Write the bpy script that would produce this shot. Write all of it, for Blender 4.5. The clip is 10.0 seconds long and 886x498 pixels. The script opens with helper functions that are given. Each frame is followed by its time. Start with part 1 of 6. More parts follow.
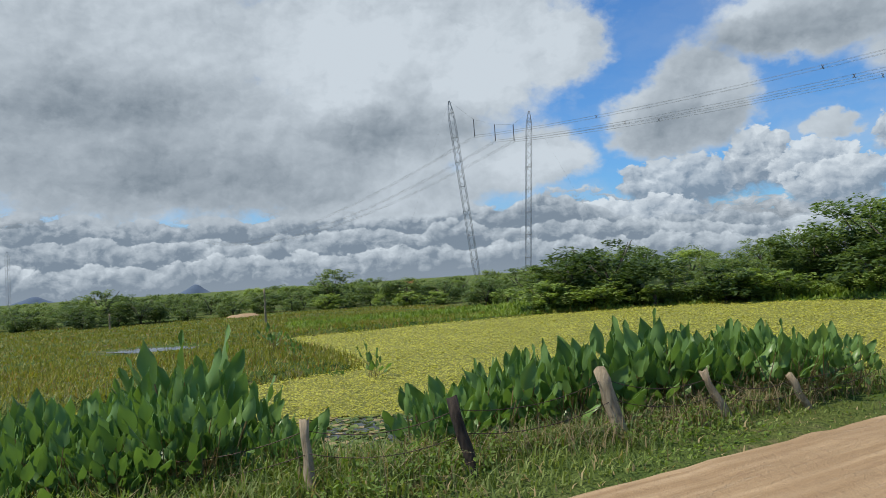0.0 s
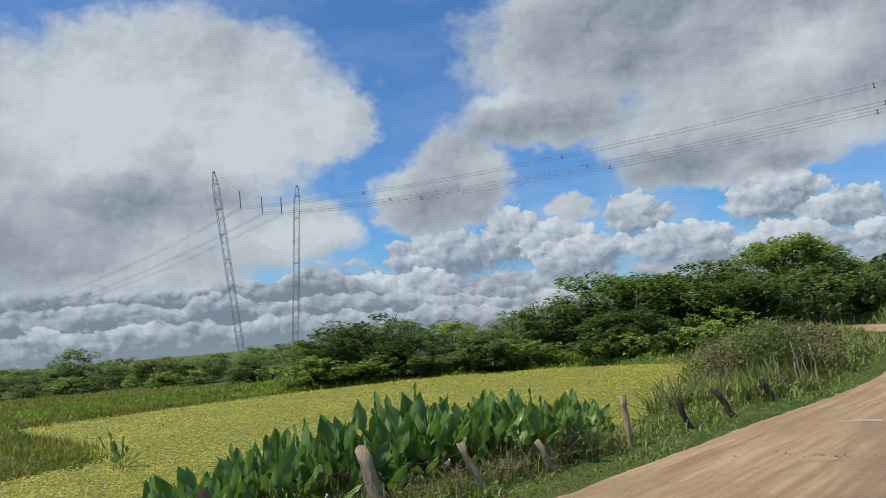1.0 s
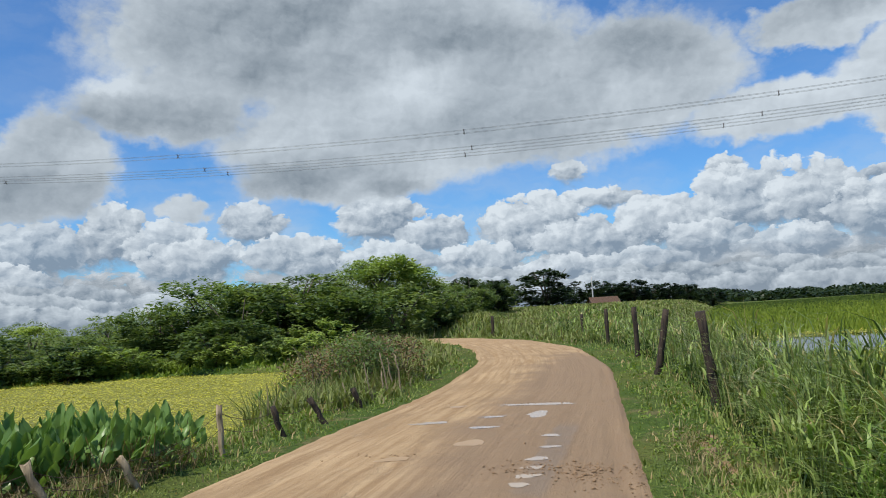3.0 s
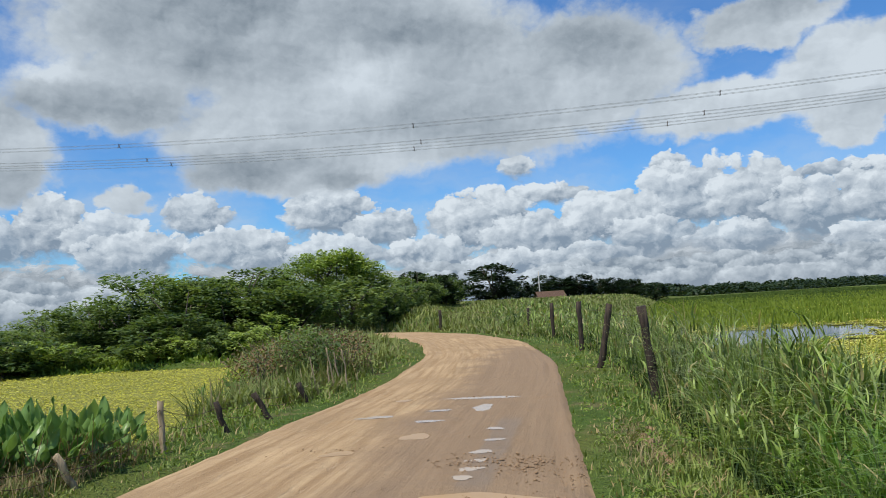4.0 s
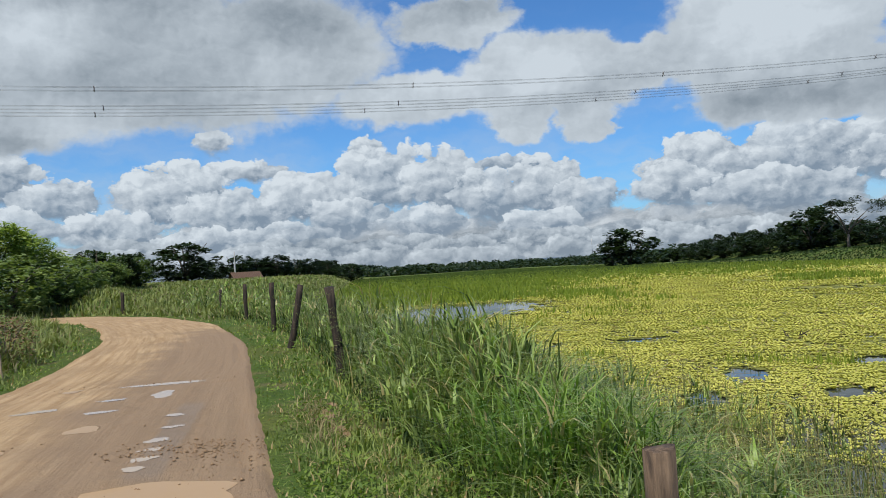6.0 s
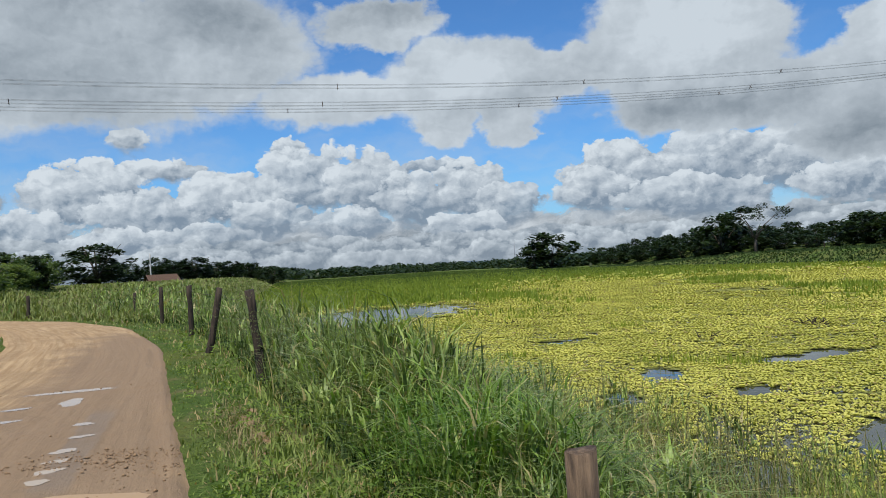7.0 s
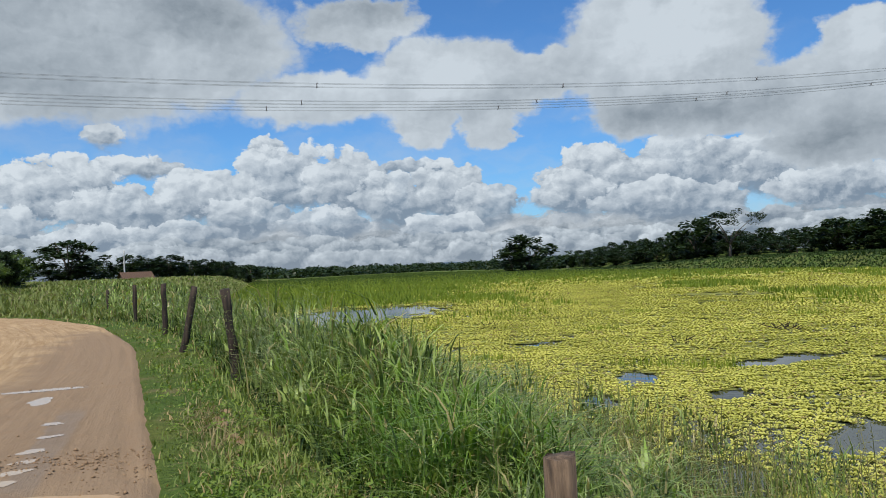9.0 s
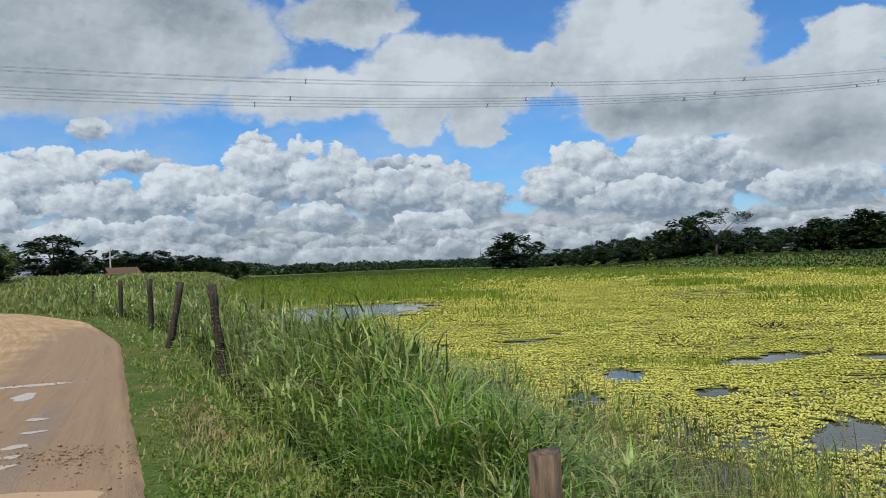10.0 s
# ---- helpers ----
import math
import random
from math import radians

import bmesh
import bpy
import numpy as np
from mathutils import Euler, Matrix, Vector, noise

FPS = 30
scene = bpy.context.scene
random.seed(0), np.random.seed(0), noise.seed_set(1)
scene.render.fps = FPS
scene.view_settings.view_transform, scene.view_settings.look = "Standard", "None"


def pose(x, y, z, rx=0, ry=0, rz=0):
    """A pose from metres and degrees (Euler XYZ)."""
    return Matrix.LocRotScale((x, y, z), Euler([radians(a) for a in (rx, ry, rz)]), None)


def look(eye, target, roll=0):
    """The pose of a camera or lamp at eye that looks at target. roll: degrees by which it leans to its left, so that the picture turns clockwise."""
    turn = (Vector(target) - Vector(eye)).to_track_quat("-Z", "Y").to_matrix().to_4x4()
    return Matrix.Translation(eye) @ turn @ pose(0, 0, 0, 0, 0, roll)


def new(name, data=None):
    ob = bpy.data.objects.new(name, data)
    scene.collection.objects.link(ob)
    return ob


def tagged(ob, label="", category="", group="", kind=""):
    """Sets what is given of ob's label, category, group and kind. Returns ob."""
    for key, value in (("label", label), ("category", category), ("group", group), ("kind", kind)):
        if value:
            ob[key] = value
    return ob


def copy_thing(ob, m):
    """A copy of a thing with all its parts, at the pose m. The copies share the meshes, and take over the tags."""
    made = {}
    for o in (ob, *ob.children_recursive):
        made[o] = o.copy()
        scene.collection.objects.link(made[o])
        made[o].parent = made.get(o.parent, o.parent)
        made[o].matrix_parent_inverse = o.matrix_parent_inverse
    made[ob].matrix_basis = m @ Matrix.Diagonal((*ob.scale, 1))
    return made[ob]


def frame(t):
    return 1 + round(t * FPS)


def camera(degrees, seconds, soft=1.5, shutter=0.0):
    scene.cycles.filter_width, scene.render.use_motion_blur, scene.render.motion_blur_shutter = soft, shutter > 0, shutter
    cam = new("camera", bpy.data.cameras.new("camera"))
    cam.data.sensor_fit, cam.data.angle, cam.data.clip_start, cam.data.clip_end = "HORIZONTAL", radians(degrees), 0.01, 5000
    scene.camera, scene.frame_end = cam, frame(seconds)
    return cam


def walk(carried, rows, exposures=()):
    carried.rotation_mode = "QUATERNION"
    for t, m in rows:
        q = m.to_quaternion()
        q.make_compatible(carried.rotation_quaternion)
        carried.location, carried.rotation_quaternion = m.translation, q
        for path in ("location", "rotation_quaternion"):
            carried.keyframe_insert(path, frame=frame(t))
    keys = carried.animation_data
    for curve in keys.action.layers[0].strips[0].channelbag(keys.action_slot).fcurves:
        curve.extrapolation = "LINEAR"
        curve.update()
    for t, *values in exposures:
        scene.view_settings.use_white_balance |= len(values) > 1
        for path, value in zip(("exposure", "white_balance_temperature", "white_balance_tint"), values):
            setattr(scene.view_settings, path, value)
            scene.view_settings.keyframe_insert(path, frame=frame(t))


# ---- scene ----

# ---------------------------------------------------------------- camera
cam = camera(60.7, 10.0, soft=0.9)
ROWS = [
    (0.0, 0.000, 0.000, 1.600, 0.00, 2.09, -3.73),
    (0.5, 0.041, 0.023, 1.618, -8.25, 5.25, -4.14),
    (1.0, 0.078, 0.034, 1.628, -17.82, 6.33, -4.97),
    (1.5, 0.117, 0.065, 1.623, -27.59, 6.54, -4.70),
    (2.0, 0.145, 0.075, 1.613, -36.62, 6.00, -3.94),
    (2.5, 0.158, 0.044, 1.622, -43.50, 4.92, -3.17),
    (2.7, 0.145, 0.021, 1.624, -45.10, 4.91, -3.22),
    (3.8, 0.112, -0.014, 1.625, -49.43, 4.45, -3.35),
    (4.0, 0.113, -0.042, 1.633, -50.51, 4.23, -3.29),
    (4.5, 0.102, -0.064, 1.635, -53.88, 3.07, -3.31),
    (5.0, 0.082, -0.108, 1.630, -59.99, 2.48, -3.35),
    (5.5, 0.088, -0.150, 1.628, -66.67, 1.98, -3.41),
    (6.0, 0.105, -0.203, 1.630, -72.97, 1.46, -3.35),
    (6.2, 0.118, -0.204, 1.630, -74.62, 1.33, -3.42),
    (7.3, 0.148, -0.191, 1.630, -79.20, 1.42, -3.05),
    (7.5, 0.154, -0.194, 1.631, -79.26, 1.43, -2.99),
    (8.0, 0.160, -0.191, 1.634, -79.83, 1.41, -2.91),
    (8.5, 0.166, -0.189, 1.636, -80.19, 1.43, -2.68),
    (9.0, 0.176, -0.178, 1.636, -80.40, 1.35, -2.50),
    (9.5, 0.178, -0.177, 1.634, -80.98, 1.19, -2.33),
    (10.0, 0.180, -0.183, 1.629, -81.28, 1.12, -2.15),
]
walk(cam, [(t, pose(x, y, z, 0, 0, yaw) @ pose(0, 0, 0, 90 + pitch) @ pose(0, 0, 0, 0, 0, roll))
           for t, x, y, z, yaw, pitch, roll in ROWS],
     [(0.0, -0.08), (0.5, -0.12), (1.0, -0.17), (1.5, -0.19), (2.0, -0.14), (2.5, -0.01), (4.0, 0.0), (5.0, 0.0), (5.5, 0.0), (6.0, -0.07), (7.5, -0.09), (10.0, -0.09)])

# ---------------------------------------------------------------- small node helpers
def link(nt, a, b):
    nt.links.new(a, b)


def put(nt, sock, value):
    """Feed a socket with a number, a tuple or another socket."""
    if isinstance(value, bpy.types.NodeSocket):
        nt.links.new(value, sock)
    else:
        sock.default_value = value


def mathn(nt, op, a, b=None, c=None, clamp=False):
    n = nt.nodes.new("ShaderNodeMath")
    n.operation, n.use_clamp = op, clamp
    put(nt, n.inputs[0], a)
    if b is not None:
        put(nt, n.inputs[1], b)
    if c is not None:
        put(nt, n.inputs[2], c)
    return n.outputs[0]


def vecn(nt, op, a, b=None, c=None):
    n = nt.nodes.new("ShaderNodeVectorMath")
    n.operation = op
    put(nt, n.inputs[0], a)
    if b is not None:
        put(nt, n.inputs[1], b)
    if c is not None:
        put(nt, n.inputs[2], c)
    return n.outputs["Value"] if op in ("LENGTH", "DOT_PRODUCT", "DISTANCE") else n.outputs["Vector"]


def noisen(nt, vec, scale, detail=4.0, rough=0.55, colour=False):
    n = nt.nodes.new("ShaderNodeTexNoise")
    put(nt, n.inputs["Vector"], vec)
    n.inputs["Scale"].default_value = scale
    n.inputs["Detail"].default_value = detail
    n.inputs["Roughness"].default_value = rough
    return n.outputs["Color"] if colour else n.outputs["Fac"]


def rampn(nt, fac, lo, hi, a=0.0, b=1.0, smooth=True):
    n = nt.nodes.new("ShaderNodeMapRange")
    n.interpolation_type = "SMOOTHSTEP" if smooth else "LINEAR"
    put(nt, n.inputs["Value"], fac)
    for key, v in (("From Min", lo), ("From Max", hi), ("To Min", a), ("To Max", b)):
        put(nt, n.inputs[key], v)
    return n.outputs["Result"]


def mixc(nt, fac, a, b, blend="MIX"):
    n = nt.nodes.new("ShaderNodeMix")
    n.data_type, n.blend_type = "RGBA", blend
    put(nt, n.inputs[0], fac)
    for sock, v in ((n.inputs[6], a), (n.inputs[7], b)):
        put(nt, sock, v if isinstance(v, bpy.types.NodeSocket) else (*v, 1.0))
    return n.outputs[2]


# ---------------------------------------------------------------- sky, clouds and sun
SUN_AZ, SUN_EL = 85.0, 60.0          # degrees; azimuth is counted to the left of +y

# cloud masses: azimuth to the right of +y, elevation, half widths (degrees)
HIGH_CLOUDS = [
    (-27.1, 17.7, 18.0, 6.5), (-19.5, 10.5, 16.0, 5.2), (-1.0, 17.3, 12.5, 6.6), (-6.0, 11.0, 10.0, 3.6), (-4.0, 6.6, 9.0, 2.0), (9.8, 16.6, 3.6, 2.8), (6.7, 8.3, 5.1, 2.3), (26.5, 15.7, 5.9, 2.5), (19.6, 11.6, 3.6, 3.7), (27.7, 8.3, 1.4, 0.9),
    (17.0, 10.3, 3.8, 2.7), (38.4, 20.9, 17.4, 4.7), (40.9, 13.3, 10.6, 3.5), (50.9, 13.7, 6.2, 2.9), (46.8, 18.0, 13.8, 4.8), (62.3, 16.4, 7.2, 4.4), (39.4, 10.8, 7.6, 2.0),
]
RIGHT_CLOUDS = [
    (74.7, 18.2, 4.9, 1.7), (71.5, 12.9, 6.3, 2.0), (80.2, 13.9, 5.2, 3.1), (56.5, 15.7, 10.8, 4.8), (84.2, 13.4, 3.8, 3.2), (88.5, 14.0, 3.4, 2.0), (97.2, 14.9, 7.1, 4.6), (99.7, 10.9, 7.2, 2.3),
    (110.5, 13.5, 2.9, 2.1), (107.7, 10.3, 5.8, 2.6), (112.4, 8.7, 3.8, 3.2), (79.5, 10.6, 2.6, 1.3), (84.3, 10.2, 1.9, 1.3), (108.9, 7.2, 4.4, 1.7),
]
# heaped clouds further off, the hindmost first
HEAPS = [
    (78.8, 7.5, 2.8, 0.8, 0.1), (56.2, 10.0, 1.3, 0.85, -0.4), (58.7, 7.9, 2.9, 0.85, -0.25), (32.4, 7.2, 2.2, 1.7, 0.1), (67.8, 9.2, 1.15, 1.1, 0.0), (41.9, 7.1, 3.0, 2.0, 0.0), (22.9, 6.5, 2.2, 2.1, 0.0),
    (102.9, 6.4, 3.6, 1.9, 0.0), (69.0, 6.6, 3.4, 2.6, 0.05), (92.3, 5.9, 4.2, 2.3, 0.0), (97.9, 6.0, 4.0, 2.4, 0.05), (73.4, 6.1, 2.9, 2.5, 0.0), (105.0, 5.2, 3.4, 1.4, 0.5), (46.0, 6.0, 2.5, 1.3, 0.1), (53.6, 5.9, 3.5, 2.3, 0.0),
    (81.2, 5.4, 2.8, 2.2, 0.0), (26.6, 5.4, 2.6, 1.8, 0.1),
]
HEAPS_FRONT = [
    (17.6, 5.5, 4.2, 1.8, 0.15), (62.9, 5.4, 4.2, 2.1, 0.0), (76.7, 4.8, 2.5, 2.1, 0.1), (90.2, 4.7, 2.9, 1.8, 0.1), (28.3, 4.4, 3.4, 1.6, 0.1), (57.8, 4.6, 3.6, 2.0, 0.05), (84.0, 4.4, 2.4, 1.6, 0.2), (66.0, 4.0, 3.0, 1.6, 0.15), (36.0, 4.6, 3.6, 1.5, 0.05),
    (97.0, 3.8, 4.7, 1.6, 0.05), (108.0, 4.0, 3.7, 1.5, 0.0), (71.5, 3.4, 3.0, 1.3, 0.2), (14.6, 3.2, 5.0, 1.5, 0.1), (49.5, 3.7, 3.4, 1.5, 0.05), (42.5, 4.0, 3.2, 1.4, 0.1), (80.0, 2.8, 2.8, 1.1, 0.1), (61.0, 2.8, 3.4, 1.2, 0.2), (55.0, 2.6, 3.0, 1.1, 0.1),
]
# where the large clouds are thick and grey, and where the sun strikes them
GREY_MASSES = [
    (-19.6, 8.5, 14.0, 3.6), (-24.9, 13.1, 9.2, 2.3), (-3.9, 11.1, 8.5, 1.7), (25.8, 14.8, 5.2, 1.3), (19.4, 9.6, 3.1, 1.8), (36.7, 21.6, 12.7, 2.7), (49.8, 20.1, 6.8, 1.5), (26.8, 15.0, 4.4, 2.0), (35.6, 11.0, 4.7, 1.5),
    (16.9, 9.4, 2.9, 1.9), (35.7, 19.0, 10.1, 2.3), (37.0, 10.9, 5.5, 1.4), (43.9, 9.9, 3.3, 1.0), (108.9, 7.2, 4.4, 1.7), (98.5, 10.4, 5.8, 1.2), (54.4, 15.5, 9.0, 4.0), (62.0, 18.0, 6.0, 2.5), (80.2, 19.2, 9.0, 1.0),
]
LIT_MASSES = [(-6.1, 17.1, 6.8, 4.4), (3.7, 14.9, 6.4, 3.6), (6.7, 8.3, 3.8, 1.7), (45.6, 17.0, 4.6, 2.2), (22.6, 17.3, 3.1, 0.8), (57.5, 15.5, 6.4, 3.0), (80.6, 14.4, 3.8, 2.4), (97.6, 15.4, 5.1, 3.1), (74.0, 14.2, 3.8, 1.6), (110.5, 13.8, 2.3, 1.8), (9.5, 17.0, 3.0, 2.2)]


def cloud_row(nt, colour, az, el, crest, amp, scale, seed, edge, relief, dim, white, grey):
    """A long row of small cumulus seen edge on: uneven sunlit crests over grey."""
    comb = nt.nodes.new("ShaderNodeCombineXYZ")
    put(nt, comb.inputs[0], mathn(nt, "MULTIPLY", az, scale))
    comb.inputs[1].default_value = seed
    top = mathn(nt, "MULTIPLY_ADD", noisen(nt, comb.outputs[0], 1.0, 2, 0.5), 2 * amp, mathn(nt, "SUBTRACT", crest, amp))
    deep = mathn(nt, "SUBTRACT", top, el)
    cover = rampn(nt, mathn(nt, "MULTIPLY_ADD", edge, 1.1, deep), 0.0, 0.16)
    light = mathn(nt, "ADD", mathn(nt, "MULTIPLY_ADD", deep, -0.42, 0.72 - dim), relief, clamp=True)
    return mixc(nt, cover, colour, mixc(nt, light, grey, white))


def cloud_field(nt, p, heads, soft=0.3):
    """One minus the distance, in half widths, to the nearest cloud mass."""
    out = None
    for az, el, ra, re in heads:
        q = vecn(nt, "MULTIPLY_ADD", p, (1 / ra, 1 / re, 0), (-az / ra, -el / re, 0))
        d = vecn(nt, "LENGTH", q)
        out = d if out is None else mathn(nt, "SMOOTH_MIN", out, d, soft)
    return mathn(nt, "SUBTRACT", 1.0, out)


def puffs(nt, p, scale, detail=3.0, smooth=0.14):
    """Rounded heaps with creases between them, about nought to one."""
    n = nt.nodes.new("ShaderNodeTexVoronoi")
    n.feature, n.voronoi_dimensions, n.normalize = "SMOOTH_F1", "2D", True
    put(nt, n.inputs["Vector"], p)
    for key, v in (("Scale", scale), ("Detail", detail), ("Roughness", 0.55), ("Lacunarity", 2.2), ("Smoothness", smooth)):
        n.inputs[key].default_value = v
    d = n.outputs["Distance"]
    return mathn(nt, "SUBTRACT", 1.0, mathn(nt, "MULTIPLY", mathn(nt, "MULTIPLY", d, d), 1.9))


def heap(nt, colour, p, edge, relief, head, white, grey):
    """One cumulus head laid over what is behind it: crisp sunlit crown, grey and dissolving base."""
    az, el, ra, re, dim = head
    q = vecn(nt, "MULTIPLY_ADD", p, (1 / ra, 1 / re, 0), (-az / ra, -el / re, 0))
    sep = nt.nodes.new("ShaderNodeSeparateXYZ")
    link(nt, q, sep.inputs[0])
    dens = mathn(nt, "ADD", mathn(nt, "SUBTRACT", 1.0, vecn(nt, "LENGTH", q)), edge)
    width = rampn(nt, sep.outputs[1], -0.8, 0.35, 0.75, 0.10)
    cover = rampn(nt, mathn(nt, "DIVIDE", dens, width), 0.0, 1.0)
    light = mathn(nt, "ADD", mathn(nt, "MULTIPLY_ADD", sep.outputs[1], 0.50, 0.36 - 0.5 * dim), mathn(nt, "MULTIPLY_ADD", sep.outputs[0], -0.10, relief), clamp=True)
    return mixc(nt, mathn(nt, "MULTIPLY", cover, 1.0 - 0.25 * dim), colour, mixc(nt, light, grey, white))


def build_world():
    w = bpy.data.worlds.new("sky")
    scene.world = w
    w.use_nodes = True
    nt = w.node_tree
    nt.nodes.clear()
    out = nt.nodes.new("ShaderNodeOutputWorld")
    bg = nt.nodes.new("ShaderNodeBackground")
    sky = nt.nodes.new("ShaderNodeTexSky")
    sky.sky_type, sky.sun_disc = "NISHITA", False
    sky.sun_elevation, sky.sun_rotation = radians(SUN_EL), radians(-SUN_AZ)
    sky.air_density, sky.dust_density, sky.ozone_density = 1.0, 0.6, 2.0
    blue = mixc(nt, 1.0, sky.outputs["Color"], (0.056, 0.100, 0.146), "MULTIPLY")
    tc = nt.nodes.new("ShaderNodeTexCoord")
    sep = nt.nodes.new("ShaderNodeSeparateXYZ")
    link(nt, tc.outputs["Generated"], sep.inputs[0])
    x, y, z = sep.outputs
    az = mathn(nt, "MULTIPLY", mathn(nt, "ARCTAN2", x, y), 57.2958)
    el = mathn(nt, "MULTIPLY", mathn(nt, "ARCSINE", z), 57.2958)
    comb = nt.nodes.new("ShaderNodeCombineXYZ")
    put(nt, comb.inputs[0], az)
    put(nt, comb.inputs[1], el)
    p = comb.outputs[0]
    flat = vecn(nt, "MULTIPLY", p, (1.0, 1.3, 1.0))
    half = (0.5, 0.5, 0.5)
    n1 = vecn(nt, "SUBTRACT", noisen(nt, flat, 0.13, 3, 0.5, True), half)
    n2 = vecn(nt, "SUBTRACT", noisen(nt, flat, 0.45, 7, 0.6, True), half)
    warp = vecn(nt, "MULTIPLY_ADD", n1, (3.2, 1.8, 0), p)
    fray = vecn(nt, "MULTIPLY_ADD", n2, (3.4, 2.3, 0), warp)
    bent = vecn(nt, "MULTIPLY_ADD", n2, (1.3, 1.3, 0), flat)
    # heaped puffs at two sizes, and the same again a little nearer to the sun
    sunward = (-0.30, 0.45, 0)
    big = puffs(nt, bent, 0.22)
    small = puffs(nt, bent, 0.62)
    up = vecn(nt, "ADD", bent, sunward)
    relief = mathn(nt, "SUBTRACT", small, puffs(nt, up, 0.62))
    broad_relief = mathn(nt, "SUBTRACT", big, puffs(nt, vecn(nt, "ADD", bent, (-0.7, 1.0, 0)), 0.22))
    swell_at = vecn(nt, "MULTIPLY_ADD", n2, (2.6, 2.6, 0), flat)
    swell = mathn(nt, "SUBTRACT", puffs(nt, swell_at, 0.105, 2.0, 0.3), puffs(nt, vecn(nt, "ADD", swell_at, (-1.6, 2.4, 0)), 0.105, 2.0, 0.3))
    broad = mathn(nt, "SUBTRACT", noisen(nt, flat, 0.10, 5, 0.55), 0.5)
    fine = mathn(nt, "SUBTRACT", noisen(nt, bent, 0.5, 7, 0.6), 0.5)
    white, grey = (0.625, 0.70, 0.77), (0.195, 0.245, 0.298)
    # thin veil between the clouds
    veil = mathn(nt, "MULTIPLY", rampn(nt, noisen(nt, vecn(nt, "MULTIPLY", fray, (0.07, 0.2, 1)), 1.0, 5, 0.55), 0.40, 0.70), rampn(nt, el, 3.0, 16.0, 0.55, 0.16))
    colour = mixc(nt, veil, blue, (0.56, 0.63, 0.70))
    # far banks seen edge on
    low = noisen(nt, vecn(nt, "MULTIPLY", fray, (0.15, 0.55, 1)), 1.0, 7, 0.6)
    low_up = noisen(nt, vecn(nt, "MULTIPLY", vecn(nt, "ADD", fray, (-0.4, 0.7, 0)), (0.15, 0.55, 1)), 1.0, 7, 0.6)
    reach = rampn(nt, az, 4.0, 26.0, 1.6, 0.0)
    lowc = rampn(nt, mathn(nt, "ADD", mathn(nt, "MULTIPLY_ADD", big, 0.16, low), rampn(nt, mathn(nt, "SUBTRACT", el, reach), 1.0, 6.0, 0.20, -0.36, False)), 0.50, 0.58)
    lit = mathn(nt, "MULTIPLY_ADD", mathn(nt, "SUBTRACT", low, low_up), 3.0, mathn(nt, "MULTIPLY_ADD", relief, 0.5, 0.46))
    lit = mathn(nt, "SUBTRACT", lit, rampn(nt, az, -30.0, 26.0, 0.22, 0.0), clamp=True)
    colour = mixc(nt, lowc, colour, mixc(nt, lit, (0.21, 0.26, 0.315), (0.64, 0.70, 0.755)))
    # heaped clouds further off
    edge = mathn(nt, "ADD", mathn(nt, "MULTIPLY_ADD", small, 0.62, -0.42), mathn(nt, "MULTIPLY_ADD", big, 0.62, mathn(nt, "MULTIPLY_ADD", fine, 0.9, -0.36)))
    bumps = mathn(nt, "ADD", mathn(nt, "MULTIPLY", relief, 1.15), mathn(nt, "MULTIPLY_ADD", broad_relief, 0.75, mathn(nt, "MULTIPLY_ADD", fine, 0.9, mathn(nt, "MULTIPLY", broad, 0.5))))
    body = vecn(nt, "MULTIPLY_ADD", n2, (2.6, 1.7, 0), vecn(nt, "MULTIPLY_ADD", n1, (2.0, 1.0, 0), p))
    for head in HEAPS + HEAPS_FRONT:
        colour = heap(nt, colour, body, edge, bumps, head, (0.70, 0.775, 0.84), (0.228, 0.30, 0.39))
    for crest, left, amp, scale, seed, dim in ((2.4, 2.6, 1.9, 0.17, 3.1, 0.30), (2.0, 1.6, 1.3, 0.26, 7.7, 0.22), (1.5, 0.6, 0.8, 0.40, 12.3, 0.16)):
        colour = cloud_row(nt, colour, az, el, mathn(nt, "MULTIPLY_ADD", reach, left / 1.6, crest), amp, scale, seed, edge, bumps, dim, (0.66, 0.735, 0.80), (0.215, 0.275, 0.345))
    # the large soft clouds overhead
    lump = mathn(nt, "MULTIPLY_ADD", mathn(nt, "SUBTRACT", big, 0.45), 0.30, mathn(nt, "MULTIPLY_ADD", small, 0.20, -0.12))
    dens = mathn(nt, "ADD", mathn(nt, "MAXIMUM", cloud_field(nt, fray, HIGH_CLOUDS), cloud_field(nt, fray, RIGHT_CLOUDS, 0.15)), mathn(nt, "ADD", lump, rampn(nt, az, 50.0, 85.0, 0.08, 0.05)))
    softness = rampn(nt, az, 60.0, 95.0, 0.36, 0.24)
    cover = rampn(nt, mathn(nt, "DIVIDE", dens, softness), 0.0, 1.0)
    thick = rampn(nt, mathn(nt, "MULTIPLY_ADD", broad_relief, 0.25, cloud_field(nt, fray, GREY_MASSES, 0.6)), -0.8, 1.05)
    bright = rampn(nt, cloud_field(nt, fray, LIT_MASSES, 0.5), -0.5, 0.8)
    shade = mathn(nt, "MULTIPLY_ADD", thick, 0.50, mathn(nt, "MULTIPLY_ADD", broad, 0.7, 0.28))
    shade = mathn(nt, "SUBTRACT", shade, mathn(nt, "MULTIPLY", bright, 0.33))
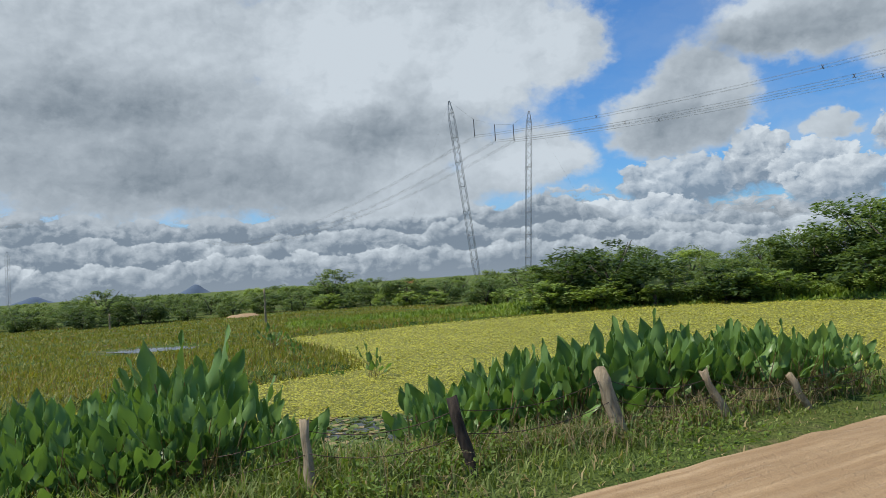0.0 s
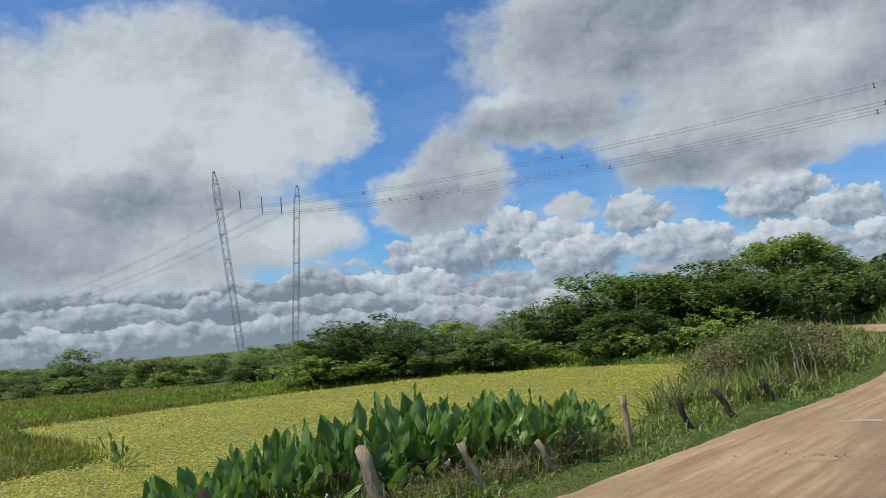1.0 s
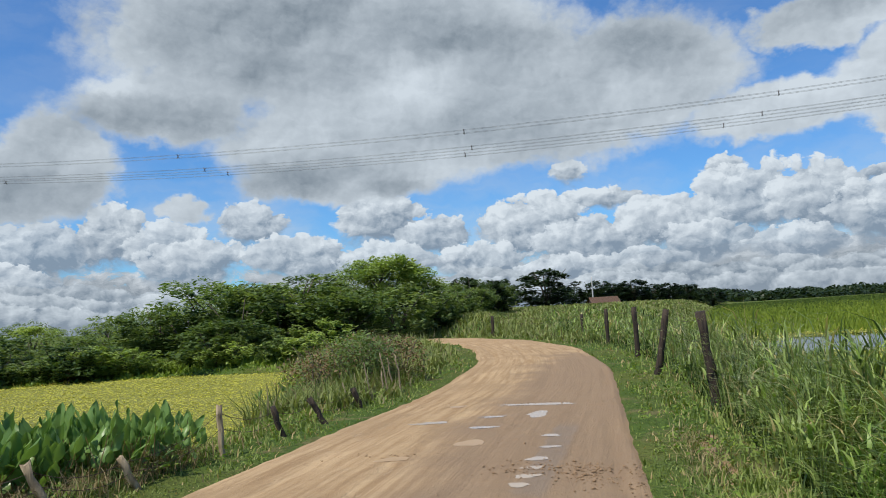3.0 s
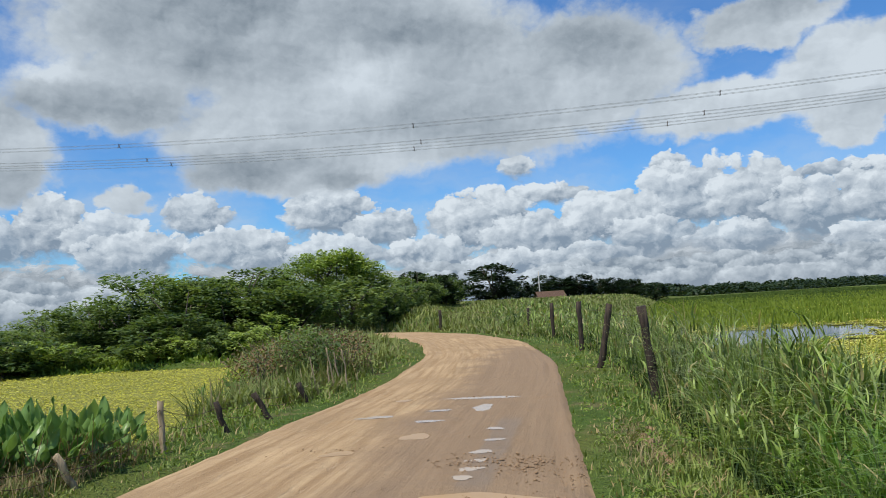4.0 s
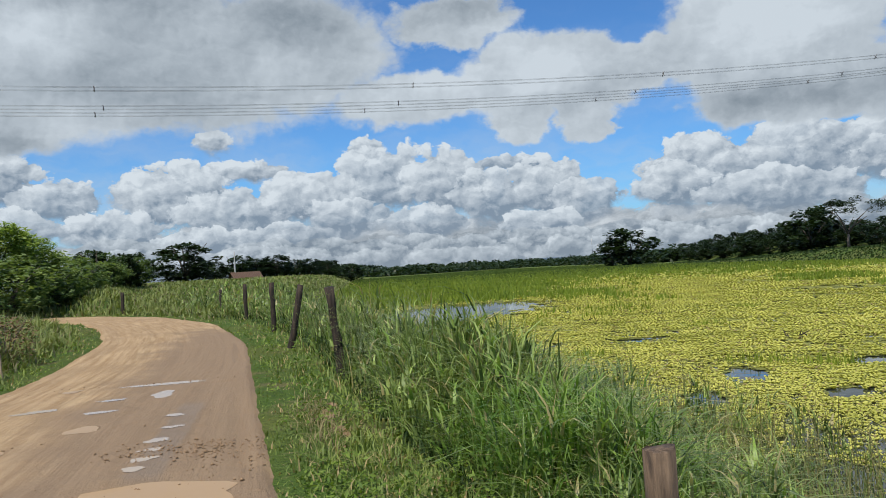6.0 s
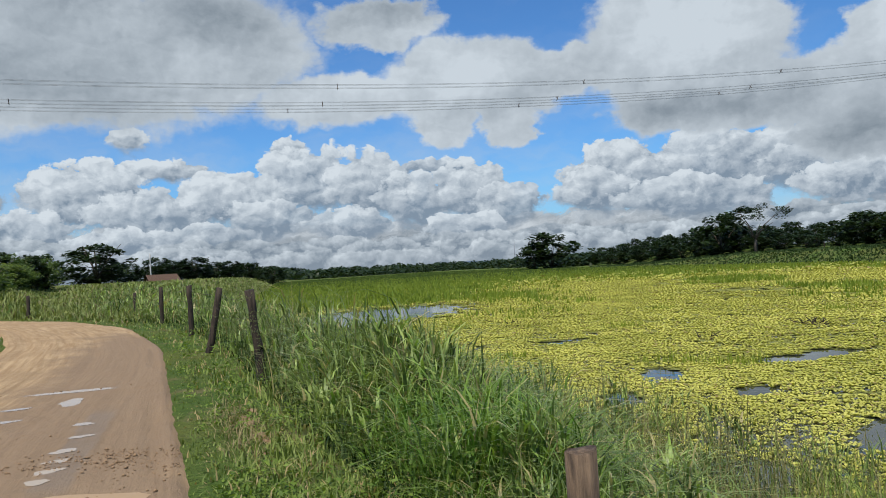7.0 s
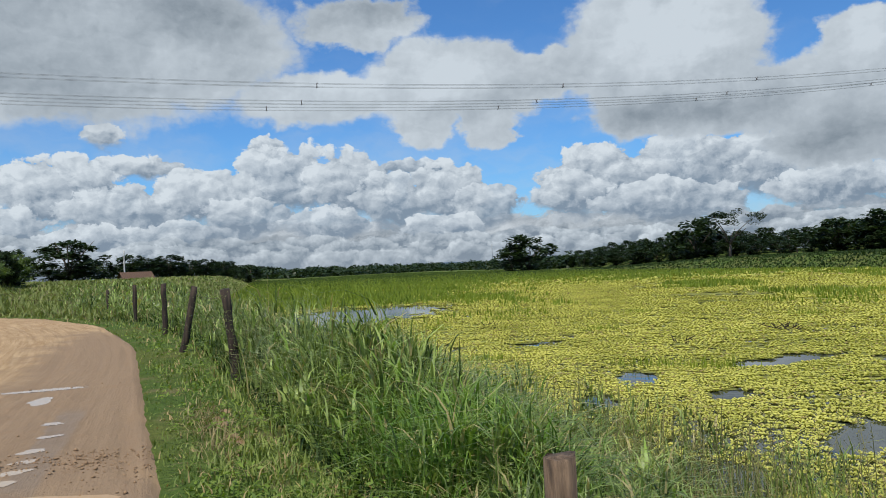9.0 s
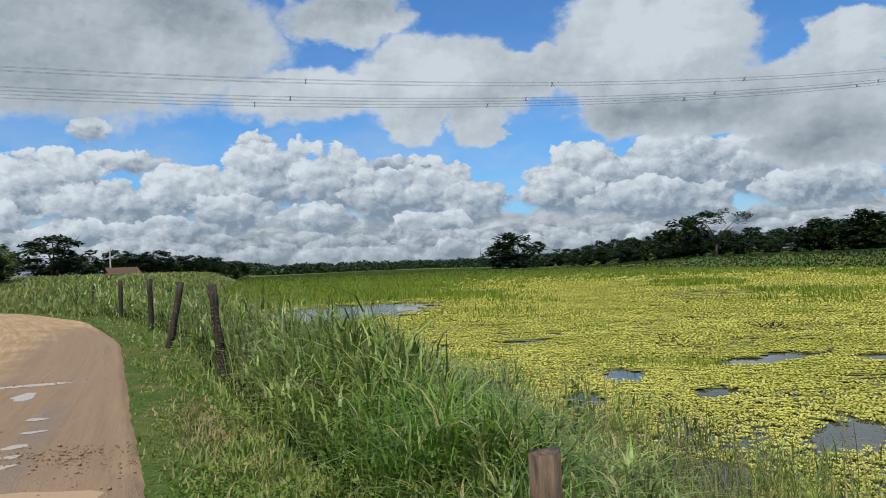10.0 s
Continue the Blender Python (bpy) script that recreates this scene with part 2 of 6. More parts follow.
    shade = mathn(nt, "SUBTRACT", shade, mathn(nt, "ADD", mathn(nt, "MULTIPLY", swell, 0.40), mathn(nt, "MULTIPLY_ADD", broad_relief, 0.40, mathn(nt, "MULTIPLY_ADD", relief, 0.24, mathn(nt, "MULTIPLY", fine, 0.35)))))
    shade = mathn(nt, "MULTIPLY", shade, rampn(nt, dens, 0.0, 0.5, 0.55, 1.0), clamp=True)
    # broken cloud over the rest of the dome
    dome = noisen(nt, tc.outputs["Generated"], 3.2, 7, 0.58)
    domec = mathn(nt, "MULTIPLY", rampn(nt, dome, 0.52, 0.64), rampn(nt, el, 23.0, 32.0))
    colour = mixc(nt, mathn(nt, "MAXIMUM", cover, domec, clamp=True), colour, mixc(nt, shade, white, grey))
    haze = rampn(nt, el, -1.0, 2.5, 0.35, 0.0)
    colour = mixc(nt, haze, colour, (0.38, 0.44, 0.51))
    link(nt, colour, bg.inputs["Color"])
    bg.inputs["Strength"].default_value = 1.0
    link(nt, bg.outputs[0], out.inputs["Surface"])


build_world()
sun = new("sun", bpy.data.lights.new("sun", "SUN"))
sun.data.energy, sun.data.angle, sun.data.color = 5.0, radians(0.6), (1.0, 0.945, 0.845)
sdir = Vector((-math.sin(radians(SUN_AZ)) * math.cos(radians(SUN_EL)), math.cos(radians(SUN_AZ)) * math.cos(radians(SUN_EL)), math.sin(radians(SUN_EL))))
sun.matrix_world = look(sdir * 60, (0, 0, 0))

# ---------------------------------------------------------------- materials
def material(name):
    m = bpy.data.materials.new(name)
    m.use_nodes = True
    nt = m.node_tree
    bsdf = nt.nodes["Principled BSDF"]
    return m, nt, bsdf


def place(nt):
    return nt.nodes.new("ShaderNodeNewGeometry").outputs["Position"]


def bumped(nt, bsdf, height, dist, strength=1.0):
    b = nt.nodes.new("ShaderNodeBump")
    b.inputs["Distance"].default_value, b.inputs["Strength"].default_value = dist, strength
    put(nt, b.inputs["Height"], height)
    link(nt, b.outputs[0], bsdf.inputs["Normal"])


def leaf_material(name, dark, light, dry=None, dry_share=0.0, through_light=0.35, rough=0.55, patch=0.25, bias=1.0):
    """Leaves or blades: three tints spread leaf by leaf and in patches, with light coming through."""
    m, nt, bsdf = material(name)
    geo = nt.nodes.new("ShaderNodeNewGeometry")
    info = nt.nodes.new("ShaderNodeObjectInfo")
    rnd = geo.outputs["Random Per Island"]
    pat = noisen(nt, geo.outputs["Position"], patch, 3, 0.6)
    f = mathn(nt, "ADD", mathn(nt, "MULTIPLY", rnd, 0.6), mathn(nt, "MULTIPLY_ADD", pat, 1.6, -0.6), clamp=True)
    f = mathn(nt, "ADD", f, mathn(nt, "MULTIPLY_ADD", info.outputs["Random"], 0.5, -0.25), clamp=True)
    if bias != 1.0:
        f = mathn(nt, "POWER", f, bias)
    col = mixc(nt, f, dark, light)
    if dry:
        pick = mathn(nt, "FRACT", mathn(nt, "MULTIPLY", rnd, 17.3))
        col = mixc(nt, mathn(nt, "LESS_THAN", pick, dry_share), col, dry)
    link(nt, col, bsdf.inputs["Base Color"])
    bsdf.inputs["Roughness"].default_value = rough
    bsdf.inputs["Specular IOR Level"].default_value = 0.25
    tr = nt.nodes.new("ShaderNodeBsdfTranslucent")
    link(nt, mixc(nt, 1.0, col, (1.25, 1.3, 0.6), "MULTIPLY"), tr.inputs["Color"])
    mix = nt.nodes.new("ShaderNodeMixShader")
    mix.inputs[0].default_value = through_light
    link(nt, bsdf.outputs[0], mix.inputs[1])
    link(nt, tr.outputs[0], mix.inputs[2])
    link(nt, mix.outputs[0], nt.nodes["Material Output"].inputs["Surface"])
    return m


def ground_material():
    m, nt, bsdf = material("soil_and_turf")
    pos = place(nt)
    a = noisen(nt, pos, 0.15, 4, 0.6)
    b = noisen(nt, pos, 2.5, 5, 0.65)
    c = noisen(nt, pos, 14, 4, 0.6)
    green = mixc(nt, b, (0.04, 0.075, 0.016), (0.10, 0.155, 0.03))
    olive = mixc(nt, c, (0.07, 0.095, 0.022), (0.14, 0.16, 0.04))
    col = mixc(nt, rampn(nt, a, 0.42, 0.62), green, olive)
    col = mixc(nt, mathn(nt, "MULTIPLY", rampn(nt, noisen(nt, pos, 1.1, 6, 0.7), 0.52, 0.66), 0.6), col, (0.20, 0.155, 0.08))
    link(nt, col, bsdf.inputs["Base Color"])
    bsdf.inputs["Roughness"].default_value = 0.95
    bsdf.inputs["Specular IOR Level"].default_value = 0.1
    bumped(nt, bsdf, mathn(nt, "ADD", b, c), 0.12)
    return m


def road_material():
    m, nt, bsdf = material("clay_road")
    pos = place(nt)
    along = nt.nodes.new("ShaderNodeUVMap").outputs[0]
    streak = noisen(nt, vecn(nt, "MULTIPLY", along, (0.35, 7.0, 1)), 1.0, 5, 0.6)
    big = noisen(nt, pos, 0.45, 5, 0.6)
    fine = noisen(nt, pos, 9, 6, 0.65)
    grit = noisen(nt, pos, 60, 3, 0.6)
    col = mixc(nt, rampn(nt, streak, 0.34, 0.66), (0.285, 0.183, 0.092), (0.435, 0.305, 0.17))
    col = mixc(nt, mathn(nt, "MULTIPLY", rampn(nt, big, 0.42, 0.62), 0.7), col, (0.30, 0.20, 0.106))
    sepn = nt.nodes.new("ShaderNodeSeparateXYZ")
    link(nt, along, sepn.inputs[0])
    mid = mathn(nt, "SUBTRACT", 1.0, mathn(nt, "ABSOLUTE", mathn(nt, "MULTIPLY_ADD", sepn.outputs[1], 0.40, -1.42)), clamp=True)
    mid = mathn(nt, "MULTIPLY", mid, rampn(nt, sepn.outputs[0], 38.0, 26.0))
    damp = rampn(nt, mathn(nt, "MULTIPLY_ADD", big, 0.7, mathn(nt, "MULTIPLY", mid, 0.62)), 0.45, 0.75)
    col = mixc(nt, mathn(nt, "MULTIPLY", damp, 0.85), col, (0.222, 0.152, 0.094))
    col = mixc(nt, mathn(nt, "MULTIPLY", rampn(nt, fine, 0.52, 0.7), 0.4), col, (0.25, 0.155, 0.085))
    col = mixc(nt, mathn(nt, "MULTIPLY", rampn(nt, grit, 0.6, 0.75), 0.35), col, (0.62, 0.47, 0.30))
    # pale dried crusts drawn out along the way
    crust = noisen(nt, vecn(nt, "MULTIPLY", along, (1.7, 7.0, 1)), 1.0, 7, 0.72)
    crust = mathn(nt, "MULTIPLY", rampn(nt, crust, 0.56, 0.70), rampn(nt, damp, 0.25, 0.85, 0.42, 0.04))
    col = mixc(nt, crust, col, (0.60, 0.45, 0.285))
    # wet wheel track
    rel = vecn(nt, "SUBTRACT", pos, (5.3, 4.1, 0.0))
    off = mathn(nt, "ADD", vecn(nt, "DOT_PRODUCT", rel, (-0.49, 0.872, 0.0)), mathn(nt, "MULTIPLY_ADD", fine, 0.16, -0.08))
    run = vecn(nt, "DOT_PRODUCT", rel, (0.872, 0.49, 0.0))
    wet = mathn(nt, "MULTIPLY", rampn(nt, mathn(nt, "ABSOLUTE", off), 0.20, 0.11), mathn(nt, "MULTIPLY", rampn(nt, run, -0.2, 0.3), rampn(nt, run, 4.6, 3.6)))
    col = mixc(nt, mathn(nt, "MULTIPLY", wet, 0.75), col, (0.205, 0.15, 0.10))
    link(nt, rampn(nt, wet, 0.0, 1.0, 0.9, 0.55), bsdf.inputs["Roughness"])
    link(nt, col, bsdf.inputs["Base Color"])
    bsdf.inputs["Specular IOR Level"].default_value = 0.25
    h = mathn(nt, "ADD", mathn(nt, "MULTIPLY", streak, 0.7), mathn(nt, "ADD", mathn(nt, "MULTIPLY", fine, 0.6), mathn(nt, "MULTIPLY", grit, 0.25)))
    bumped(nt, bsdf, mathn(nt, "MULTIPLY_ADD", crust, 0.4, h), 0.045)
    return m


def water_material(name, colour, rough=0.03, ripple=0.012):
    m, nt, bsdf = material(name)
    pos = place(nt)
    n = noisen(nt, pos, 2.2, 3, 0.5)
    bsdf.inputs["Base Color"].default_value = (*colour, 1)
    bsdf.inputs["Roughness"].default_value = rough
    bsdf.inputs["IOR"].default_value = 1.33
    bumped(nt, bsdf, n, ripple)
    return m


def wood_material(name, a, b):
    m, nt, bsdf = material(name)
    tc = nt.nodes.new("ShaderNodeTexCoord")
    n = noisen(nt, vecn(nt, "MULTIPLY", tc.outputs["Object"], (22, 22, 2.5)), 1.0, 6, 0.65)
    k = noisen(nt, tc.outputs["Object"], 5, 4, 0.6)
    col = mixc(nt, rampn(nt, n, 0.3, 0.7), a, b)
    col = mixc(nt, mathn(nt, "MULTIPLY", rampn(nt, k, 0.5, 0.7), 0.6), col, tuple(0.5 * v for v in a))
    link(nt, col, bsdf.inputs["Base Color"])
    bsdf.inputs["Roughness"].default_value = 0.9
    bumped(nt, bsdf, n, 0.02)
    return m


def plain_material(name, colour, rough=0.6, metal=0.0, spread=0.25, scale=3.0):
    m, nt, bsdf = material(name)
    n = noisen(nt, place(nt), scale, 5, 0.6)
    dark = tuple(v * (1 - spread) for v in colour)
    lite = tuple(min(1, v * (1 + spread)) for v in colour)
    link(nt, mixc(nt, n, dark, lite), bsdf.inputs["Base Color"])
    bsdf.inputs["Roughness"].default_value, bsdf.inputs["Metallic"].default_value = rough, metal
    bumped(nt, bsdf, n, 0.01)
    return m


GROUND, ROAD = ground_material(), road_material()
WATER = water_material("pond_water", (0.03, 0.036, 0.03), 0.02, 0.004)
PUDDLE = water_material("puddle_water", (0.37, 0.235, 0.115), 0.3, 0.002)
MAT_WEED = leaf_material("floating_weed", (0.33, 0.325, 0.035), (0.52, 0.49, 0.08), (0.36, 0.29, 0.09), 0.03, 0.2, 0.6, 0.5)
MAT_WEED_R = leaf_material("floating_rosettes", (0.23, 0.245, 0.032), (0.56, 0.53, 0.125), (0.26, 0.20, 0.08), 0.06, 0.2, 0.6, 0.4)
MAT_TREE = leaf_material("scrub_leaves", (0.07, 0.122, 0.036), (0.235, 0.30, 0.105), None, 0, 0.40, 0.5, 0.35)
MAT_TREE_DEEP = leaf_material("deep_green_leaves", (0.034, 0.07, 0.018), (0.115, 0.165, 0.045), None, 0, 0.35, 0.5, 0.4)
MAT_TREE_LIGHT = leaf_material("feathery_leaves", (0.15, 0.225, 0.05), (0.34, 0.42, 0.115), None, 0, 0.35, 0.55, 0.5)
# leaf colour darkened to stand for cloud shade on the far hill
MAT_TREE_DARK_SHADE = leaf_material("dark_shade_leaves", (0.010, 0.023, 0.008), (0.032, 0.054, 0.017), None, 0, 0.25, 0.5, 0.35)
MAT_CANNA = leaf_material("broad_leaves", (0.040, 0.10, 0.024), (0.175, 0.285, 0.078), (0.24, 0.18, 0.08), 0.015, 0.28, 0.34, 0.8)
MAT_GRASS = leaf_material("tall_grass_blades", (0.022, 0.050, 0.014), (0.36, 0.45, 0.13), (0.40, 0.34, 0.16), 0.09, 0.30, 0.38, 0.9, 1.5)
MAT_TURF = leaf_material("verge_grass_blades", (0.07, 0.12, 0.025), (0.25, 0.30, 0.075), (0.38, 0.29, 0.14), 0.15, 0.3, 0.55, 0.9)
MAT_MARSH = leaf_material("marsh_grass_blades", (0.17, 0.18, 0.026), (0.30, 0.285, 0.052), (0.30, 0.20, 0.06), 0.10, 0.3, 0.6, 0.12)
MAT_REED = leaf_material("reed_blades", (0.13, 0.19, 0.018), (0.25, 0.31, 0.036), None, 0, 0.3, 0.6, 0.2)
# reed tint with the cloud shade of the far shore painted in
MAT_SHADE_REED = leaf_material("shade_reed_blades", (0.055, 0.095, 0.014), (0.12, 0.165, 0.025), None, 0, 0.25, 0.7, 0.05)
# dark tint carries cloud shade on the hill and shade between tussocks
MAT_SHADE_GRASS = leaf_material("shade_grass_blades", (0.018, 0.038, 0.009), (0.046, 0.078, 0.016), None, 0, 0.25, 0.7, 0.08)
MAT_DRY = leaf_material("dry_stalks", (0.15, 0.11, 0.055), (0.36, 0.28, 0.15), (0.12, 0.17, 0.05), 0.35, 0.2, 0.8, 0.8)
MAT_POST = wood_material("weathered_post_wood", (0.20, 0.15, 0.088), (0.40, 0.315, 0.20))
MAT_POST_DARK = wood_material("dark_post_wood", (0.014, 0.009, 0.006), (0.058, 0.039, 0.024))
MAT_POST_BROWN = wood_material("brown_post_wood", (0.045, 0.029, 0.018), (0.19, 0.125, 0.075))
MAT_BARK = wood_material("bark", (0.05, 0.04, 0.03), (0.14, 0.112, 0.086))
MAT_WIRE = plain_material("rusty_wire", (0.10, 0.065, 0.05), 0.7, 0.6)
MAT_STEEL = plain_material("galvanised_steel", (0.30, 0.31, 0.32), 0.5, 0.7, 0.2)
MAT_CABLE = plain_material("aluminium_cable", (0.20, 0.21, 0.22), 0.5, 0.6, 0.1)
MAT_GLASSY = plain_material("insulator", (0.12, 0.10, 0.09), 0.3)
MAT_CLOD = plain_material("mud_clods", (0.26, 0.165, 0.09), 0.95, 0, 0.4, 20)
MAT_TILE = plain_material("clay_roof_tiles", (0.09, 0.05, 0.03), 0.85, 0, 0.45, 4)
MAT_BRICKWALL = plain_material("brown_wall", (0.20, 0.11, 0.08), 0.9, 0, 0.35, 2)
MAT_CONCRETE = plain_material("concrete", (0.42, 0.41, 0.39), 0.85)
MAT_TILE_ORANGE = plain_material("bright_roof_tiles", (0.42, 0.13, 0.04), 0.85, 0, 0.3, 4)
MAT_HILL = plain_material("far_hill", (0.075, 0.11, 0.16), 1.0, 0, 0.15, 0.02)

# ---------------------------------------------------------------- mesh helpers
rng = np.random.default_rng(7)


def np_object(name, verts, faces, mat, parent=None, smooth=False):
    """A mesh from arrays of places and of three- or four-sided faces."""
    verts, faces = np.asarray(verts, np.float32), np.asarray(faces, np.int32)
    me = bpy.data.meshes.new(name)
    n, k = faces.shape
    me.vertices.add(len(verts))
    me.vertices.foreach_set("co", verts.ravel())
    me.loops.add(n * k)
    me.loops.foreach_set("vertex_index", faces.ravel())
    me.polygons.add(n)
    me.polygons.foreach_set("loop_start", np.arange(0, n * k, k, dtype=np.int32))
    me.polygons.foreach_set("loop_total", np.full(n, k, np.int32))
    if smooth:
        me.polygons.foreach_set("use_smooth", np.ones(n, bool))
    me.update(calc_edges=True)
    me.materials.append(mat)
    ob = new(name, me)
    ob.parent = parent
    return ob


def part(name, bm, mat, parent=None, label="", smooth=True):
    """Link a bmesh as one mesh object under a thing or a part."""
    me = bpy.data.meshes.new(name)
    bm.to_mesh(me)
    bm.free()
    me.materials.append(mat)
    if smooth:
        me.polygons.foreach_set("use_smooth", np.ones(len(me.polygons), bool))
    ob = new(name, me)
    ob.parent = parent
    if label:
        ob["label"] = label
    return ob


def tube(bm, points, radii, sides=6, cap=True):
    """A tapered tube along points."""
    pts = [Vector(p) for p in points]
    rings = []
    for i, p in enumerate(pts):
        d = (pts[min(i + 1, len(pts) - 1)] - pts[max(i - 1, 0)]).normalized()
        a = d.orthogonal().normalized() if abs(d.z) > 0.9 else d.cross(Vector((0, 0, 1))).normalized()
        b = d.cross(a)
        r = radii[i] if hasattr(radii, "__len__") else radii
        rings.append([bm.verts.new(p + r * (math.cos(t) * a + math.sin(t) * b)) for t in (2 * math.pi * k / sides for k in range(sides))])
    for u, v in zip(rings, rings[1:]):
        for k in range(sides):
            bm.faces.new((u[k], u[(k + 1) % sides], v[(k + 1) % sides], v[k]))
    if cap:
        bm.faces.new(rings[0][::-1])
        bm.faces.new(rings[-1])


def empty(name, m, label, category, group=""):
    ob = new(name)
    ob.empty_display_size = 0.2
    ob.matrix_world = m
    return tagged(ob, label, category, group)


def smoothstep(a, b, x):
    t = np.clip((x - a) / (b - a), 0, 1)
    return t * t * (3 - 2 * t)


# ---------------------------------------------------------------- plan of the place
ROAD_LEFT = np.array([(-9, -0.6), (-4, 2.5), (0.7, 5.4), (4.2, 7.4), (7.8, 9.4), (11.3, 11.2), (18.6, 16.2), (25, 22), (30, 27.5), (33, 33), (33, 40), (28, 50)])
ROAD_RIGHT = np.array([(-6, -5), (-1.2, -1.6), (2.2, 0.7), (5.3, 2.8), (7.6, 4.3), (10.6, 6.2), (17.5, 10.6), (25.6, 17), (32, 24.2), (36, 31.5), (38, 40), (35, 52)])
POND_LEFT = np.array([(-16, 9), (-15, 13.5), (-8.2, 15.9), (-5.4, 18.3), (-2.4, 20.8), (-3.4, 25), (-7.9, 34.8), (-0.2, 38.9), (6.3, 40.8), (10.7, 41.2), (14.7, 40.6),
                      (19.1, 37), (21.7, 31.3), (17.5, 24), (15.2, 20.5), (12.3, 17), (9.3, 14.3), (6, 12.2), (3, 10.5), (0, 9.0), (-3, 8.4), (-10, 7.8)])
POND_RIGHT = np.array([(2, -12), (3.6, -3.6), (5.5, -0.9), (9, 1.4), (13, 4.0), (18, 6.6), (24, 10), (32, 14.5), (42, 20), (60, 30), (110, 50), (250, 110), (380, 90), (300, 30),
                       (211, 2.5), (147, -19), (95, -36), (60, -55), (20, -70), (-20, -60), (-10, -25)])
WATER_Z = -0.8
# skyline of the woods: degrees to the right of +y, elevation, and where the front trees stand
SKYLINE = np.array([(-60, 1.0), (-31, 0.3), (-24, 0.6), (-18, 0.2), (-11, 0.5), (-8, 0.9), (-6, 0.4), (3, 0.5), (6, 0.7), (9, 1.5), (13, 1.9), (18, 1.4), (22, 1.4), (25, 1.9),
                    (28, 3.3), (32, 3.3), (36, 3.4), (41, 3.5), (47, 2.9), (51, 2.1), (52, 0.8), (58, 1.4), (64, 1.0), (68, 0.5), (83, 0.4), (89, 0.6), (93, 1.4), (99, 2.0), (106, 1.9), (111, 2.5), (130, 2.0)])
FRONT = np.array([(-60, 90), (-35, 80), (-24, 67), (-13, 72), (-5, 68), (2, 56), (10, 46), (20, 46), (30, 45), (36, 43), (41, 46), (47, 62), (50, 90), (54, 165), (60, 185), (68, 330), (80, 420), (88, 260), (95, 190), (103, 155), (112, 135), (130, 120)])


def inside(px, py, poly):
    r = np.zeros(px.shape, bool)
    for (x0, y0), (x1, y1) in zip(poly, np.roll(poly, -1, 0)):
        c = (y0 > py) != (y1 > py)
        with np.errstate(divide="ignore", invalid="ignore"):
            r ^= c & (px < (x1 - x0) * (py - y0) / (y1 - y0) + x0)
    return r


def line_distance(px, py, line, closed=False):
    d = np.full(px.shape, 1e9)
    nxt = np.roll(line, -1, 0) if closed else line[1:]
    for (x0, y0), (x1, y1) in zip(line, nxt):
        ux, uy = x1 - x0, y1 - y0
        t = np.clip(((px - x0) * ux + (py - y0) * uy) / (ux * ux + uy * uy), 0, 1)
        d = np.minimum(d, np.hypot(px - x0 - t * ux, py - y0 - t * uy))
    return d


def shore(px, py, poly):
    """Metres to the shore: below nought in the water."""
    d = line_distance(px, py, poly, True)
    return np.where(inside(px, py, poly), -d, d)


ROAD_POLY = np.vstack([ROAD_LEFT, ROAD_RIGHT[::-1]])


def road_distance(px, py):
    return shore(px, py, ROAD_POLY)


def wave(px, py, size, seed=0):
    """Smooth unevenness between about -1 and 1."""
    s = np.zeros(np.shape(px))
    for k in range(4):
        a = seed * 1.7 + k * 2.4
        s = s + np.sin((px * math.cos(a) + py * math.sin(a)) / size * (2.1 + 1.3 * k) + seed * 5 + k * k) / (1 + 0.6 * k)
    return s / 2.2


def bearing(px, py):
    return np.degrees(np.arctan2(px, py))


def terrain(px, py):
    px, py = np.asarray(px, float), np.asarray(py, float)
    d, b = np.hypot(px, py), bearing(px, py)
    rd, sl, sr = road_distance(px, py), shore(px, py, POND_LEFT), shore(px, py, POND_RIGHT)
    front = np.interp(b, FRONT[:, 0], FRONT[:, 1])
    sky = np.interp(b, SKYLINE[:, 0], SKYLINE[:, 1])
    base = np.interp(b, [-60, 25, 34, 46, 49, 64, 68, 92, 100, 130], [-0.72, -0.72, -0.3, 0.3, 1.8, 1.6, -0.5, -0.5, 1.0, 1.6])
    base = -0.5 + (base + 0.5) * smoothstep(20, np.minimum(front, 110), d) + wave(px, py, 30, 2) * 0.05
    rise = np.maximum(0, 1.6 + (front + 40) * np.tan(np.radians(sky * 0.9)) - 5 - base)
    far = base + rise * smoothstep(front, front + 40, d)
    far = far - 0.10 * np.exp(-((px + 12.2) / 2.6) ** 2 - ((py - 31.0) / 1.8) ** 2)
    w = smoothstep(1.2, 6.0, rd)
    z = -0.04 * smoothstep(0, 0.5, rd) + (far + 0.02) * w + wave(px, py, 1.7, 1) * 0.03 * smoothstep(0.1, 0.8, rd)
    for s in (sl, sr):
        bank = WATER_Z + np.where(s > 0, 0.38 * s, 0.35 * s)
        bank = np.maximum(bank, WATER_Z - 0.7)
        z = np.where(s < 6, np.minimum(z, bank), z)
    return z - 0.03 * smoothstep(0.35, 0.0, rd) - 0.13 * smoothstep(0.0, -0.35, rd)


